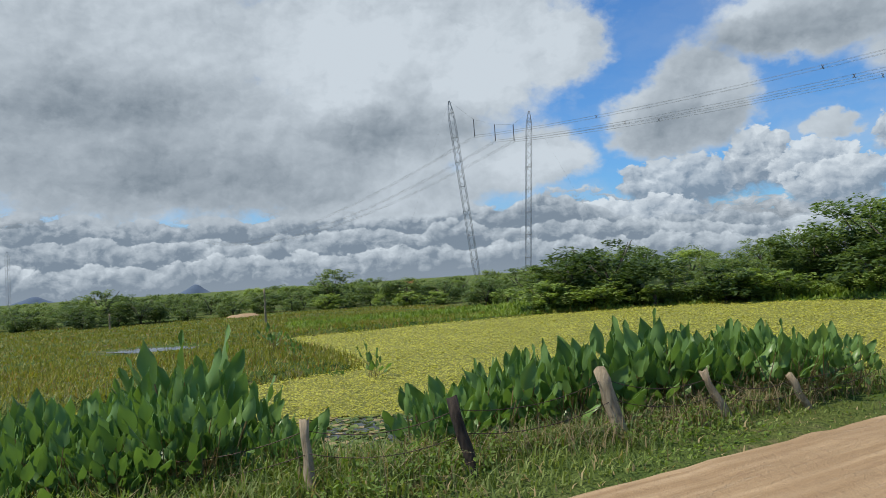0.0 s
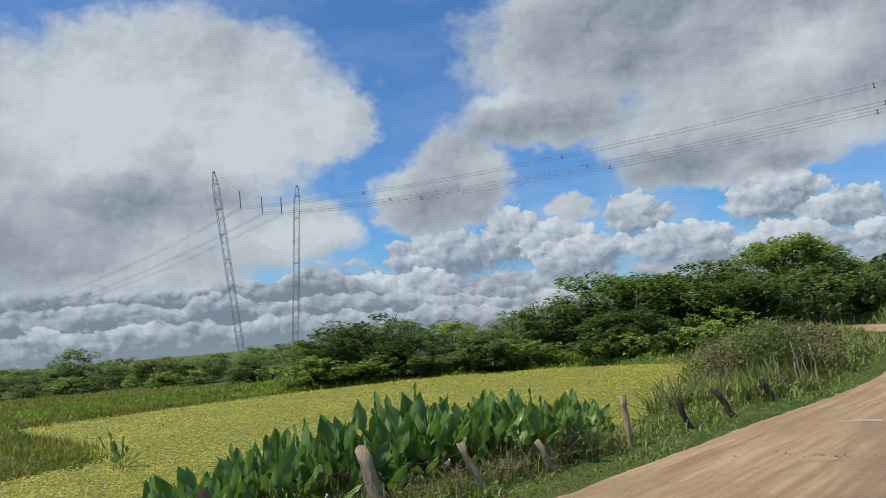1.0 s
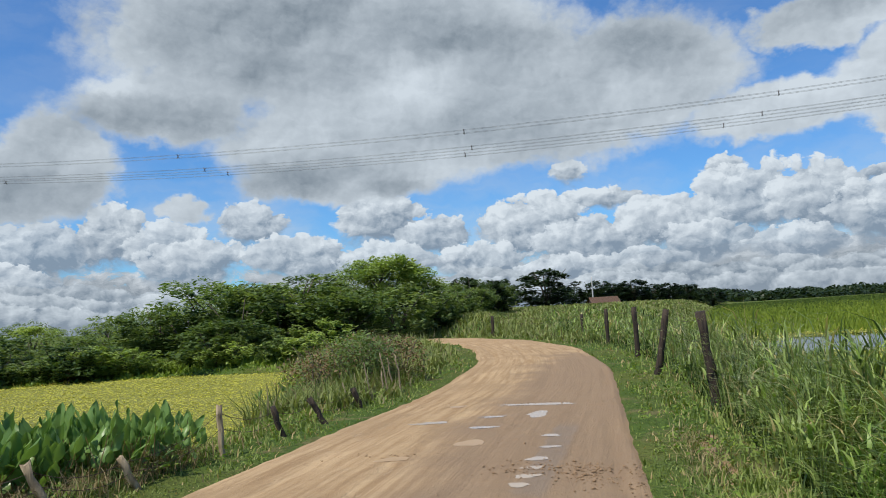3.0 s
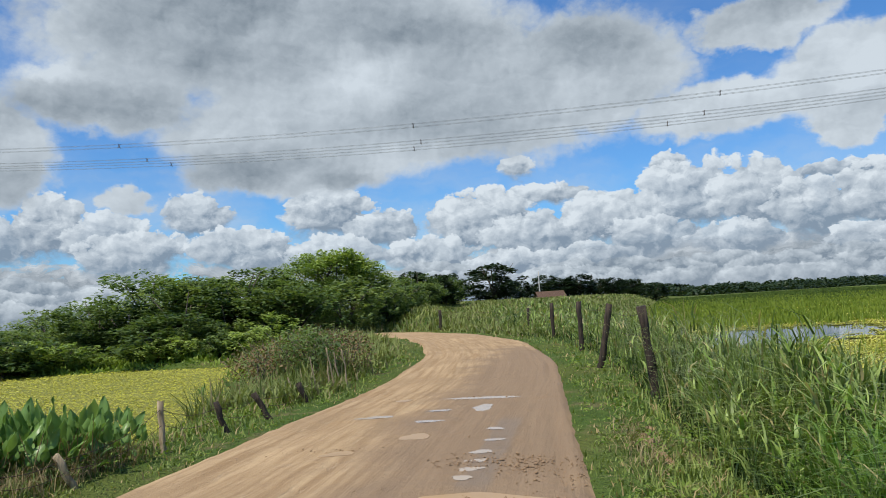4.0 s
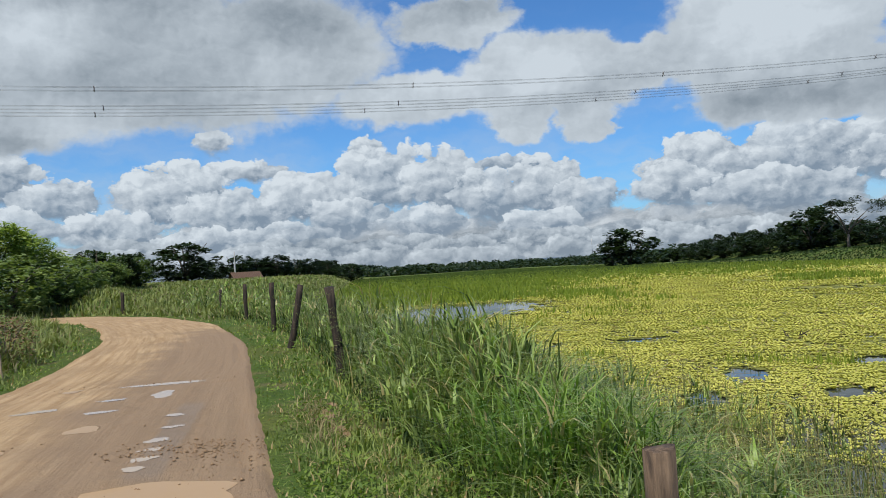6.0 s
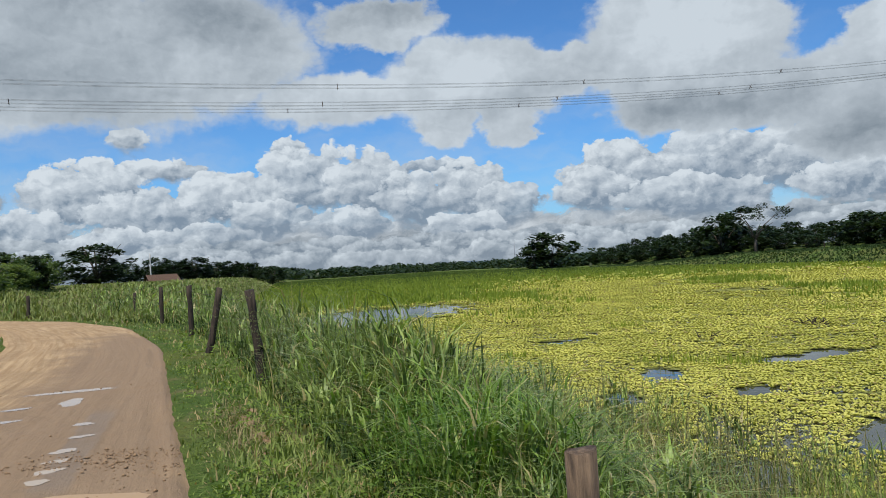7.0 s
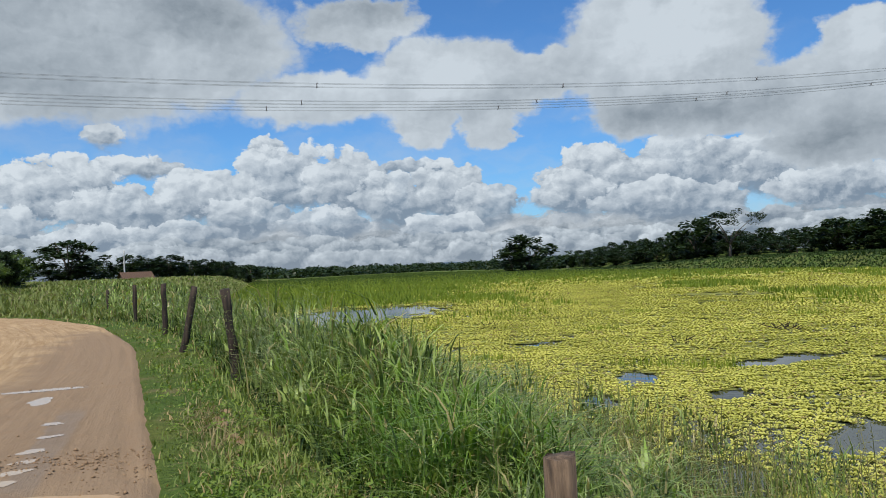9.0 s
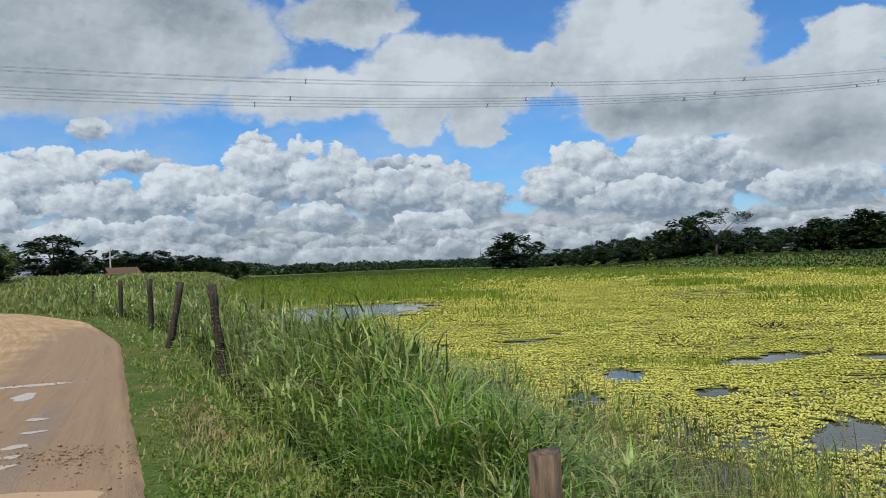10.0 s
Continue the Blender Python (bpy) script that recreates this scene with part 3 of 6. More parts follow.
# ---------------------------------------------------------------- ground, water, road
def build_ground():
    u = np.linspace(-1, 1, 256)
    s = np.sinh(7.6 * u) / math.sinh(7.6) * 4200
    gx, gy = np.meshgrid(s + 9, s + 10, indexing="ij")
    z = terrain(gx, gy)
    n = len(u)
    v = np.stack([gx, gy, z], -1).reshape(-1, 3)
    i = np.arange(n * n).reshape(n, n)
    f = np.stack([i[:-1, :-1], i[1:, :-1], i[1:, 1:], i[:-1, 1:]], -1).reshape(-1, 4)
    ob = np_object("ground", v, f, GROUND, smooth=True)
    tagged(ob, "uneven grassy soil banks and fields round two ponds", "ground", kind="structure")


def build_water():
    for poly, name, label in ((POND_LEFT, "water_1", "still dark pond water under yellow-green floating weed"), (POND_RIGHT, "water_2", "grey pond water reflecting clouds between floating rosettes")):
        bm = bmesh.new()
        c = poly.mean(0)
        vs = [bm.verts.new((x, y, WATER_Z)) for x, y in poly + 1.5 * (poly - c) / np.linalg.norm(poly - c, axis=1)[:, None]]
        bm.faces.new(vs)
        bmesh.ops.triangulate(bm, faces=bm.faces[:])
        bmesh.ops.recalc_face_normals(bm, faces=bm.faces[:])
        ob = part(name, bm, WATER)
        tagged(ob, label, "water", kind="structure")


def resample(line, n):
    d = np.concatenate([[0], np.cumsum(np.hypot(*np.diff(line, axis=0).T))])
    t = np.linspace(0, d[-1], n)
    # rounded corners: average of shifted copies
    out = np.stack([np.mean([np.interp(np.clip(t + o, 0, d[-1]), d, line[:, k]) for o in np.linspace(-1.6, 1.6, 7)], 0) for k in (0, 1)], 1)
    return out


# hollows that hold rain: centre, half lengths, heading, muddy or clear
PUDDLES = [(10.5, 7.85, 0.72, 0.11, -62, 0), (9.5, 7.08, 0.36, 0.13, 20, 0), (8.15, 8.06, 0.24, 0.12, -45, 0), (8.1, 6.98, 0.17, 0.1, -50, 0), (7.1, 6.33, 0.20, 0.17, -45, 1),
           (8.95, 7.5, 0.2, 0.07, -45, 0), (9.7, 8.92, 0.14, 0.12, -40, 1), (8.05, 5.8, 0.12, 0.08, -60, 0), (5.97, 6.5, 0.21, 0.1, -40, 1), (5.05, 3.72, 0.62, 0.36, -72, 1),
           (6.75, 5.05, 0.12, 0.09, -55, 0), (7.4, 5.35, 0.11, 0.07, -55, 0), (6.35, 4.82, 0.10, 0.08, -50, 0), (6.0, 4.62, 0.11, 0.09, -50, 0), (5.65, 4.45, 0.10, 0.08, -50, 0)]
LEVELS = []


def build_road():
    n, m = 640, 56
    left, right = resample(ROAD_LEFT, n), resample(ROAD_RIGHT, n)
    t = np.linspace(-0.04, 1.04, m)
    ragged = 0.028 * wave(np.arange(n) * 0.105, np.zeros(n), 0.5, 3)
    ragged2 = 0.022 * wave(np.arange(n) * 0.105, np.zeros(n), 0.6, 8)
    width = np.hypot(*(right - left).T)
    tt = np.broadcast_to(t, (n, m)).copy()
    tt += np.outer(ragged / width, 1 - t) + np.outer(ragged2 / width, t)
    p = left[:, None] * (1 - tt[..., None]) + right[:, None] * tt[..., None]
    across = tt * width[:, None]
    edge = np.minimum(across, width[:, None] - across)
    ruts = sum(-0.030 * np.exp(-((tt - c) / 0.035) ** 2) for c in (0.16, 0.42, 0.62))
    ruts = ruts - 0.05 * np.exp(-((tt - 0.945) / 0.016) ** 2) * smoothstep(0.0, 0.5, wave(p[..., 0], p[..., 1], 3.0, 4) + 0.35)
    z = 0.012 + ruts + 0.03 * smoothstep(0.5, 1.6, edge) + 0.012 * wave(p[..., 0], p[..., 1], 0.9, 5) + 0.006 * wave(p[..., 0], p[..., 1], 0.22, 6)
    z = np.where(edge < 0.05, -0.08, z)
    for px, py, a, b, turn, mud in PUDDLES:
        c, s = math.cos(radians(turn)), math.sin(radians(turn))
        u, w = (p[..., 0] - px) * c + (p[..., 1] - py) * s, -(p[..., 0] - px) * s + (p[..., 1] - py) * c
        q = np.hypot(u / (a + 0.12), w / (b + 0.12))
        level = float(np.percentile(z[q < 1.15], 40))
        LEVELS.append(level)
        z = np.where(q < 1.0, level - 0.006 * (1 - q * q) , np.where((q < 1.6) & (edge > 0.1), np.maximum(z, level + 0.003), z))
    v = np.concatenate([p, z[..., None]], -1).reshape(-1, 3)
    i = np.arange(n * m).reshape(n, m)
    f = np.stack([i[:-1, :-1], i[:-1, 1:], i[1:, 1:], i[1:, :-1]], -1).reshape(-1, 4)
    ob = np_object("road", v, f[:, ::-1], ROAD, smooth=True)
    uv = ob.data.uv_layers.new(name="along")
    s = np.concatenate([[0], np.cumsum(np.hypot(*np.diff(left, axis=0).T))])
    uvs = np.stack([np.broadcast_to(s[:, None], (n, m)), across], -1).reshape(-1, 2)
    idx = np.empty(len(ob.data.loops), np.int32)
    ob.data.loops.foreach_get("vertex_index", idx)
    uv.data.foreach_set("uv", uvs[idx].astype(np.float32).ravel())
    tagged(ob, "rutted orange-tan clay dirt road with damp patches", "road", kind="structure")


build_ground()
build_water()
build_road()
# ---------------------------------------------------------------- vegetation builders
def leaf_quads(centre, size, aspect, up_bias=0.4, r=rng):
    """Diamond leaves, one at each centre, turned at random. Returns places and faces."""
    n = len(centre)
    d = r.normal(size=(n, 3))
    d /= np.linalg.norm(d, axis=1)[:, None]
    nrm = r.normal(size=(n, 3))
    nrm[:, 2] = np.abs(nrm[:, 2]) + up_bias * 2
    d -= nrm * (np.sum(d * nrm, 1) / np.sum(nrm * nrm, 1))[:, None]
    d /= np.linalg.norm(d, axis=1)[:, None]
    s = np.cross(nrm, d)
    s /= np.linalg.norm(s, axis=1)[:, None]
    size = (np.asarray(size) * np.ones(n))[:, None]
    v = np.stack([centre - d * size, centre + s * size * aspect, centre + d * size, centre - s * size * aspect], 1)
    return v.reshape(-1, 3), np.arange(4 * n).reshape(n, 4)


def blade_strips(root, height, width, lean, heading, r=rng, segs=3):
    """Grass blades as bent strips that taper to a tip."""
    n = len(root)
    side = np.stack([-np.sin(heading), np.cos(heading), np.zeros(n)], 1)
    fwd = np.stack([np.cos(heading), np.sin(heading), np.zeros(n)], 1)
    rows = []
    for k in range(segs + 1):
        t = k / segs
        p = root + fwd * (lean * height * t ** 2)[:, None]
        p[:, 2] += height * (t - 0.35 * np.clip(lean, 0, 1.5) * t ** 3)
        w = (width * (1 - t) ** 0.7 * 0.5 + 0.0008)[:, None]
        rows += [p - side * w, p + side * w]
    v = np.stack(rows, 1)
    m = 2 * (segs + 1)
    base = (np.arange(n) * m)[:, None, None]
    f = np.array([(2 * k, 2 * k + 1, 2 * k + 3, 2 * k + 2) for k in range(segs)])[None] + base
    return v.reshape(-1, 3), f.reshape(-1, 4)


def scatter(n, x0, x1, y0, y1, keep):
    """About n places in a box for which keep(x, y) holds, as chances."""
    x, y = rng.uniform(x0, x1, n), rng.uniform(y0, y1, n)
    k = keep(x, y) > rng.uniform(0, 1, n)
    return x[k], y[k]


def grass_stuff(name, label, x, y, hmin, hmax, width, lean, mat, segs=3, clump=None, z=None):
    n = len(x)
    zz = (terrain(x, y) if z is None else z) - 0.03
    h = rng.uniform(hmin, hmax, n)
    if clump is not None:
        h *= clump
    v, f = blade_strips(np.stack([x, y, zz], 1), h, width * rng.uniform(0.6, 1.3, n), lean * rng.uniform(0.1, 1.4, n), rng.uniform(0, 2 * math.pi, n), segs=segs)
    ob = np_object(name, v, f, mat)
    return tagged(ob, label, "grass", kind="stuff")


# ---------------------------------------------------------------- trees
def tree_proto(name, label, height, spread, style, leaf, leaves, mat, seed):
    """A scrub tree: forked trunk, limbs, and a crown of many leaf sprays with gaps."""
    r = np.random.default_rng(seed)
    top = empty(name, pose(0, 0, 0), label, "tree")
    bm = bmesh.new()
    nl = int(r.integers(4, 7))
    fork = height * (0.28 if style in ("umbrella", "sparse", "round") else 0.1)
    tube(bm, [(0, 0, -0.5), (0.05, 0.02, fork * 0.5), (0.08, -0.04, fork)], [height * 0.035, height * 0.028, height * 0.024], 7)
    tips = []
    for k in range(nl):
        a = 2 * math.pi * (k + r.uniform(-0.3, 0.3)) / nl
        reach = spread * r.uniform(0.3, 0.75)
        hz = height * r.uniform(0.6, 0.9)
        pts = [(0.08, -0.04, fork * 0.97), (reach * 0.35 * math.cos(a), reach * 0.35 * math.sin(a), fork + (hz - fork) * 0.5), (reach * math.cos(a), reach * math.sin(a), hz)]
        tube(bm, pts, [height * 0.018, height * 0.011, height * 0.004], 5)
        tips.append(pts[-1])
    part("trunk", bm, MAT_BARK, top, "grey-brown bark")
    nc = {"umbrella": 46, "round": 60, "shrub": 44, "sparse": 26, "low": 64, "lowflat": 60}[style]
    c = []
    while len(c) < nc:
        q = r.uniform(-1, 1, 3)
        rad = np.hypot(q[0], q[1])
        if style in ("umbrella", "sparse"):
            zc = 0.78 + 0.16 * (1 - rad ** 2) + 0.07 * q[2]
        elif style == "round":
            if rad ** 2 + q[2] ** 2 > 1:
                continue
            zc = 0.62 + 0.33 * q[2]
        elif style == "lowflat":
            if rad > 1:
                continue
            zc = 0.12 + 0.82 * (0.5 + 0.5 * q[2]) * (1 - 0.25 * rad ** 2)
        else:
            if rad ** 2 + q[2] ** 2 > 1:
                continue
            zc = 0.48 + (0.46 if style == "shrub" else 0.44) * q[2]
        if rad > 1 or (style != "sparse" and rad ** 2 + ((zc - 0.55) / 0.45) ** 2 < 0.25):
            continue
        wob = 1 + 0.22 * math.sin(3 * math.atan2(q[1], q[0]) + seed) + 0.12 * math.sin(5 * math.atan2(q[1], q[0]) + 2 * seed)
        c.append((q[0] * spread * wob, q[1] * spread * wob, zc * height * (0.94 + 0.08 * r.random())))
    c = np.array(c)
    per = leaves // nc
    cs = np.repeat(c, per, 0)
    size = spread * {"umbrella": 0.24, "round": 0.25, "shrub": 0.28, "sparse": 0.2, "low": 0.27, "lowflat": 0.25}[style]
    g = r.normal(size=cs.shape)
    g /= np.linalg.norm(g, axis=1)[:, None]
    g *= (r.uniform(0.2, 1, len(g)) ** 0.5)[:, None] * np.array([1, 1, 0.55]) * size * np.repeat(r.uniform(0.6, 1.25, nc), per)[:, None]
    v, f = leaf_quads(cs + g, leaf * r.uniform(0.65, 1.25, len(cs)), 0.45, 1.1, r)
    v[:, 2] = np.maximum(v[:, 2], 0.05)
    np_object("crown", v, f, mat, top)
    return top


def sky_top(b, d):
    return 1.6 + d * np.tan(np.radians(np.interp(b, SKYLINE[:, 0], SKYLINE[:, 1])))


def at_bearing(b, d):
    return d * math.sin(radians(b)), d * math.cos(radians(b))


PROTOS = {}


def build_trees():
    kinds = [("tree", "dense dark green scrub tree at the pond's edge", 5.0, 3.0, "low", 0.20, 2900, MAT_TREE),
             ("tree", "spreading green thorn tree in the scrub wood", 5.0, 3.4, "lowflat", 0.195, 2900, MAT_TREE),
             ("tree", "rounded mid-green tree in the scrub wood", 5.0, 2.8, "low", 0.20, 2900, MAT_TREE),
             ("shrub", "low leafy green bush below the trees", 2.6, 1.9, "shrub", 0.165, 1600, MAT_TREE),
             ("shrub", "bright green tangled bush at the wood's edge", 2.4, 1.8, "shrub", 0.155, 1600, MAT_TREE_LIGHT),
             ("tree", "tall light green feathery tree above the scrub", 6.0, 3.6, "umbrella", 0.17, 4200, MAT_TREE_LIGHT),
             ("tree", "dark tree with cloud shade put into its leaf colour", 6.0, 3.4, "low", 0.42, 1400, MAT_TREE_DARK_SHADE),
             ("tree", "thin flat-topped tree with open crown", 7.0, 4.6, "sparse", 0.20, 2400, MAT_TREE_DARK_SHADE),
             ("tree", "large dark-leaved spreading tree beside the pond", 5.0, 3.0, "low", 0.17, 5000, MAT_TREE_DEEP),
             ("shrub", "dark dense round bush on the pond's shore", 2.6, 1.9, "shrub", 0.14, 2600, MAT_TREE_DEEP),
             ("tree", "tall rounded light green tree above the scrub", 6.0, 3.3, "round", 0.125, 9000, MAT_TREE_LIGHT),
             ("tree", "dense dark rounded tree near the small house", 6.0, 3.1, "low", 0.31, 2600, MAT_TREE_DARK_SHADE)]
    ps = [tree_proto(*k, seed=11 + i) for i, k in enumerate(kinds)]
    used = [False] * len(ps)

    def plant(k, x, y, height, wide=1.0):
        z = float(terrain(x, y))
        h0 = kinds[k][2]
        s = height / h0
        m = pose(x, y, z - 0.02, rz=rng.uniform(0, 360)) @ Matrix.Diagonal((s * wide, s * wide, s, 1))
        if not used[k]:
            ps[k].matrix_basis = m
            used[k] = True
            ps[k].scale = (1, 1, 1)
            ps[k].matrix_basis = m
            return
        proto = ps[k]
        keep = proto.matrix_basis.copy()
        proto.matrix_basis = Matrix()
        copy_thing(proto, m)
        proto.matrix_basis = keep

    # singled-out trees: kind, bearing, distance, top elevation, width factor
    for k, b, d, el, wide in [(8, 12.3, 47, 2.5, 1.35), (8, 9.6, 46, 1.5, 1.2), (9, 20.2, 43.5, -0.35, 1.3), (9, 29.5, 43.5, 0.6, 1.3), (8, 31.5, 47, 2.6, 1.2), (8, 26.0, 50, 2.3, 1.1), (9, 3.0, 57, -0.6, 1.3), (8, -3.0, 70, 0.3, 1.2), (8, -22.0, 70, 0.1, 1.3), (9, -29, 76, -0.5, 1.5), (2, -8.5, 75, 1.3, 1.0), (10, 40.9, 58, 4.9, 1.05), (10, 43.6, 60, 4.4, 0.85), (5, 42.4, 57, 4.6, 0.9), (1, 29.4, 52, 4.0, 1.2), (8, 35.2, 50, 4.1, 1.2), (0, 30.8, 53, 3.7, 1.2), (2, 37.5, 54, 3.9, 1.2),
                              (0, 33, 50, 3.4, 1.2), (0, 38, 52, 3.2, 1.2), (8, 48.5, 78, 3.0, 0.9), (8, 50.6, 85, 2.5, 0.8), (11, 54.2, 120, 3.3, 1.4), (11, 48.2, 80, 3.1, 1.0), (11, 50.1, 84, 2.7, 0.9), (11, 56.2, 175, 1.7, 1.2), (11, 66, 220, 0.9, 1.4), (11, 64.4, 210, 1.3, 1.3), (0, 39.5, 50, 2.6, 1.2), (0, 43, 54, 2.9, 1.2), (0, 45.6, 60, 2.6, 1.2), (2, 47.5, 66, 2.4, 1.2), (0, 49.2, 76, 2.0, 1.3), (11, 58, 178, 2.05, 1.2), (11, 60.6, 190, 1.95, 1.3), (11, 63, 200, 1.5, 1.3), (11, 59.3, 195, 1.6, 1.3), (11, 62, 205, 1.5, 1.3),
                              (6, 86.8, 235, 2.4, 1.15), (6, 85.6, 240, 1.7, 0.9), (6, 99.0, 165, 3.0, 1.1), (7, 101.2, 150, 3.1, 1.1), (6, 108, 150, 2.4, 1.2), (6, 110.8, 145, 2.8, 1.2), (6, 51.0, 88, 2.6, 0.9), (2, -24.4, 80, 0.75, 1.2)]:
        x, y = at_bearing(b, d)
        z = float(terrain(x, y))
        plant(k, x, y, 1.6 + d * math.tan(radians(el)) - z, wide)
    # rows of the woods, from the front to the skyline
    for row, (off, share, pick) in enumerate([(1.5, 0.5, (3, 4, 3, 9, 0)), (5, 0.75, (0, 1, 2, 3, 8)), (11, 0.9, (0, 1, 2, 8)), (22, 1.0, (0, 1, 2, 2, 5)), (40, 1.0, (1, 2, 0))]):
        b = -36.0 if row < 4 else -34.0
        while b < 51:
            d = float(np.interp(b, FRONT[:, 0], FRONT[:, 1])) + off + rng.uniform(-1.5, 1.5) * (1 + 0.3 * row)
            x, y = at_bearing(b, d)
            z = float(terrain(x, y))
            top = z + share * (sky_top(b, d) - z) * rng.uniform(0.78, 1.0)
            h = max(top - z, 1.3 if row == 0 else 2.2)
            if road_distance(np.array([x]), np.array([y]))[0] > 3.0 and shore(np.array([x]), np.array([y]), POND_LEFT)[0] > 0.6:
                k = int(rng.choice(pick))
                plant(k, x, y, h, rng.uniform(0.9, 1.25) * (1.15 if h < 3 else 1.0))
            b += math.degrees((2.6 + 0.75 * row) * rng.uniform(0.75, 1.3) / d)
    # bushes right on the far shore
    for i in range(34):
        b = rng.uniform(7, 37)
        for d in np.arange(30, 60, 0.4):
            x, y = at_bearing(b, d)
            if y > 26 and shore(np.array([x]), np.array([y]), POND_LEFT)[0] > 1.6 and not inside(np.array([x]), np.array([y]), POND_LEFT)[0]:
                plant(int(rng.choice((3, 4, 4))), x, y, rng.uniform(0.9, 1.9), rng.uniform(1.0, 1.4))
                break
    # darker trees on the far hill beyond the right-hand pond (cloud shade in their leaf colour) and by the house
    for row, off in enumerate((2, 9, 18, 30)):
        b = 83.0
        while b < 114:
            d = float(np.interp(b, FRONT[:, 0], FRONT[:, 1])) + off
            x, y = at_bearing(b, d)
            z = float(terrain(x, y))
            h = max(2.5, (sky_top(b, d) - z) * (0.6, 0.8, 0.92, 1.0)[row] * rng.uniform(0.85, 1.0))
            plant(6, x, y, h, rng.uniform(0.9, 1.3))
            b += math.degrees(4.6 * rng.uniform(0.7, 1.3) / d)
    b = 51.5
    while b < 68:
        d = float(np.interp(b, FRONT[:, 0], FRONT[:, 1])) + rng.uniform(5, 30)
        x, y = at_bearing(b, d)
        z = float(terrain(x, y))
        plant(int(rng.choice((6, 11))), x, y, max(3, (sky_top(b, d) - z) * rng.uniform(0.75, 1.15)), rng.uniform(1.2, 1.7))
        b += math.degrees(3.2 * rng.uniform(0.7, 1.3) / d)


def build_far_woods():
    """Woods a few hundred metres off along the horizon."""
    cs = []
    for _ in range(900):
        b = rng.uniform(64, 90)
        d = float(np.interp(b, FRONT[:, 0], FRONT[:, 1])) + rng.uniform(0, 120)
        x, y = at_bearing(b, d)
        z = float(terrain(x, y))
        bump = 0.80 + 0.30 * math.sin(2.9 * b) * math.sin(1.3 * b + 1) + 0.18 * math.sin(7.7 * b) + rng.uniform(-0.12, 0.12)
        top = max(z + 2.0, 1.6 + (sky_top(b, d) - 1.6) * max(0.35, bump))
        cs.append((x, y, z, top))
    cs = np.array(cs)
    rep = 50
    c = np.repeat(cs, rep, 0)
    n = len(c)
    g = rng.normal(size=(n, 3)) * np.array([3.2, 3.2, 0.0])
    p = c[:, :3] + g
    p[:, 2] = c[:, 2] + (c[:, 3] - c[:, 2]) * rng.uniform(0.02, 1.0, n) ** 0.8 * np.exp(-(np.hypot(g[:, 0], g[:, 1]) / 6.0) ** 2)
    v, f = leaf_quads(p, rng.uniform(0.5, 1.1, n), 0.6, 0.7)
    ob = np_object("far_woods", v, f, MAT_TREE_DARK_SHADE)
    tagged(ob, "dark distant woods along the horizon beyond the pond", "woods", kind="stuff")


build_trees()
build_far_woods()

# ---------------------------------------------------------------- floating weed and reeds
def patchy(x, y, size, seed, lo, hi):
    return smoothstep(lo, hi, wave(x, y, size, seed) + 0.5 * wave(x, y, size * 0.37, seed + 3) + 0.3 * wave(x, y, size * 0.13, seed + 5))


def polar(n, b0, b1, d0, d1):
    """Places spread evenly over bearing and over the logarithm of the distance."""
    b, d = np.radians(rng.uniform(b0, b1, n)), np.exp(rng.uniform(math.log(d0), math.log(d1), n))
    return d * np.sin(b), d * np.cos(b), d


def open_water(x, y):
    """Nought where the right-hand pond shows open water, one under full cover."""
    k = np.ones(np.shape(x))
    for cx, cy, along, across, turn in ((39.7, 11.6, 9.5, 5.0, -12), (18.3, -4.9, 1.5, 0.6, -55), (18.2, -7.4, 1.0, 0.6, -70), (10.8, -3.9, 1.0, 0.45, -35), (22.9, 0.9, 1.0, 0.4, -60), (14.0, -2.8, 0.6, 0.35, -20), (16.4, 2.6, 0.8, 0.4, 30), (16.1, -1.4, 0.9, 0.4, -10), (13.3, -0.5, 0.7, 0.35, 0), (8.6, -1.0, 1.6, 0.8, -60)):
        c, s = math.cos(radians(turn)), math.sin(radians(turn))
        u, v = ((x - cx) * c + (y - cy) * s) / along, (-(x - cx) * s + (y - cy) * c) / across
        k = np.minimum(k, smoothstep(0.9, 1.15, np.hypot(u, v) + 0.30 * wave(x, y, 0.8, 9) + 0.22 * wave(x, y, 0.27, 4)))
    return k


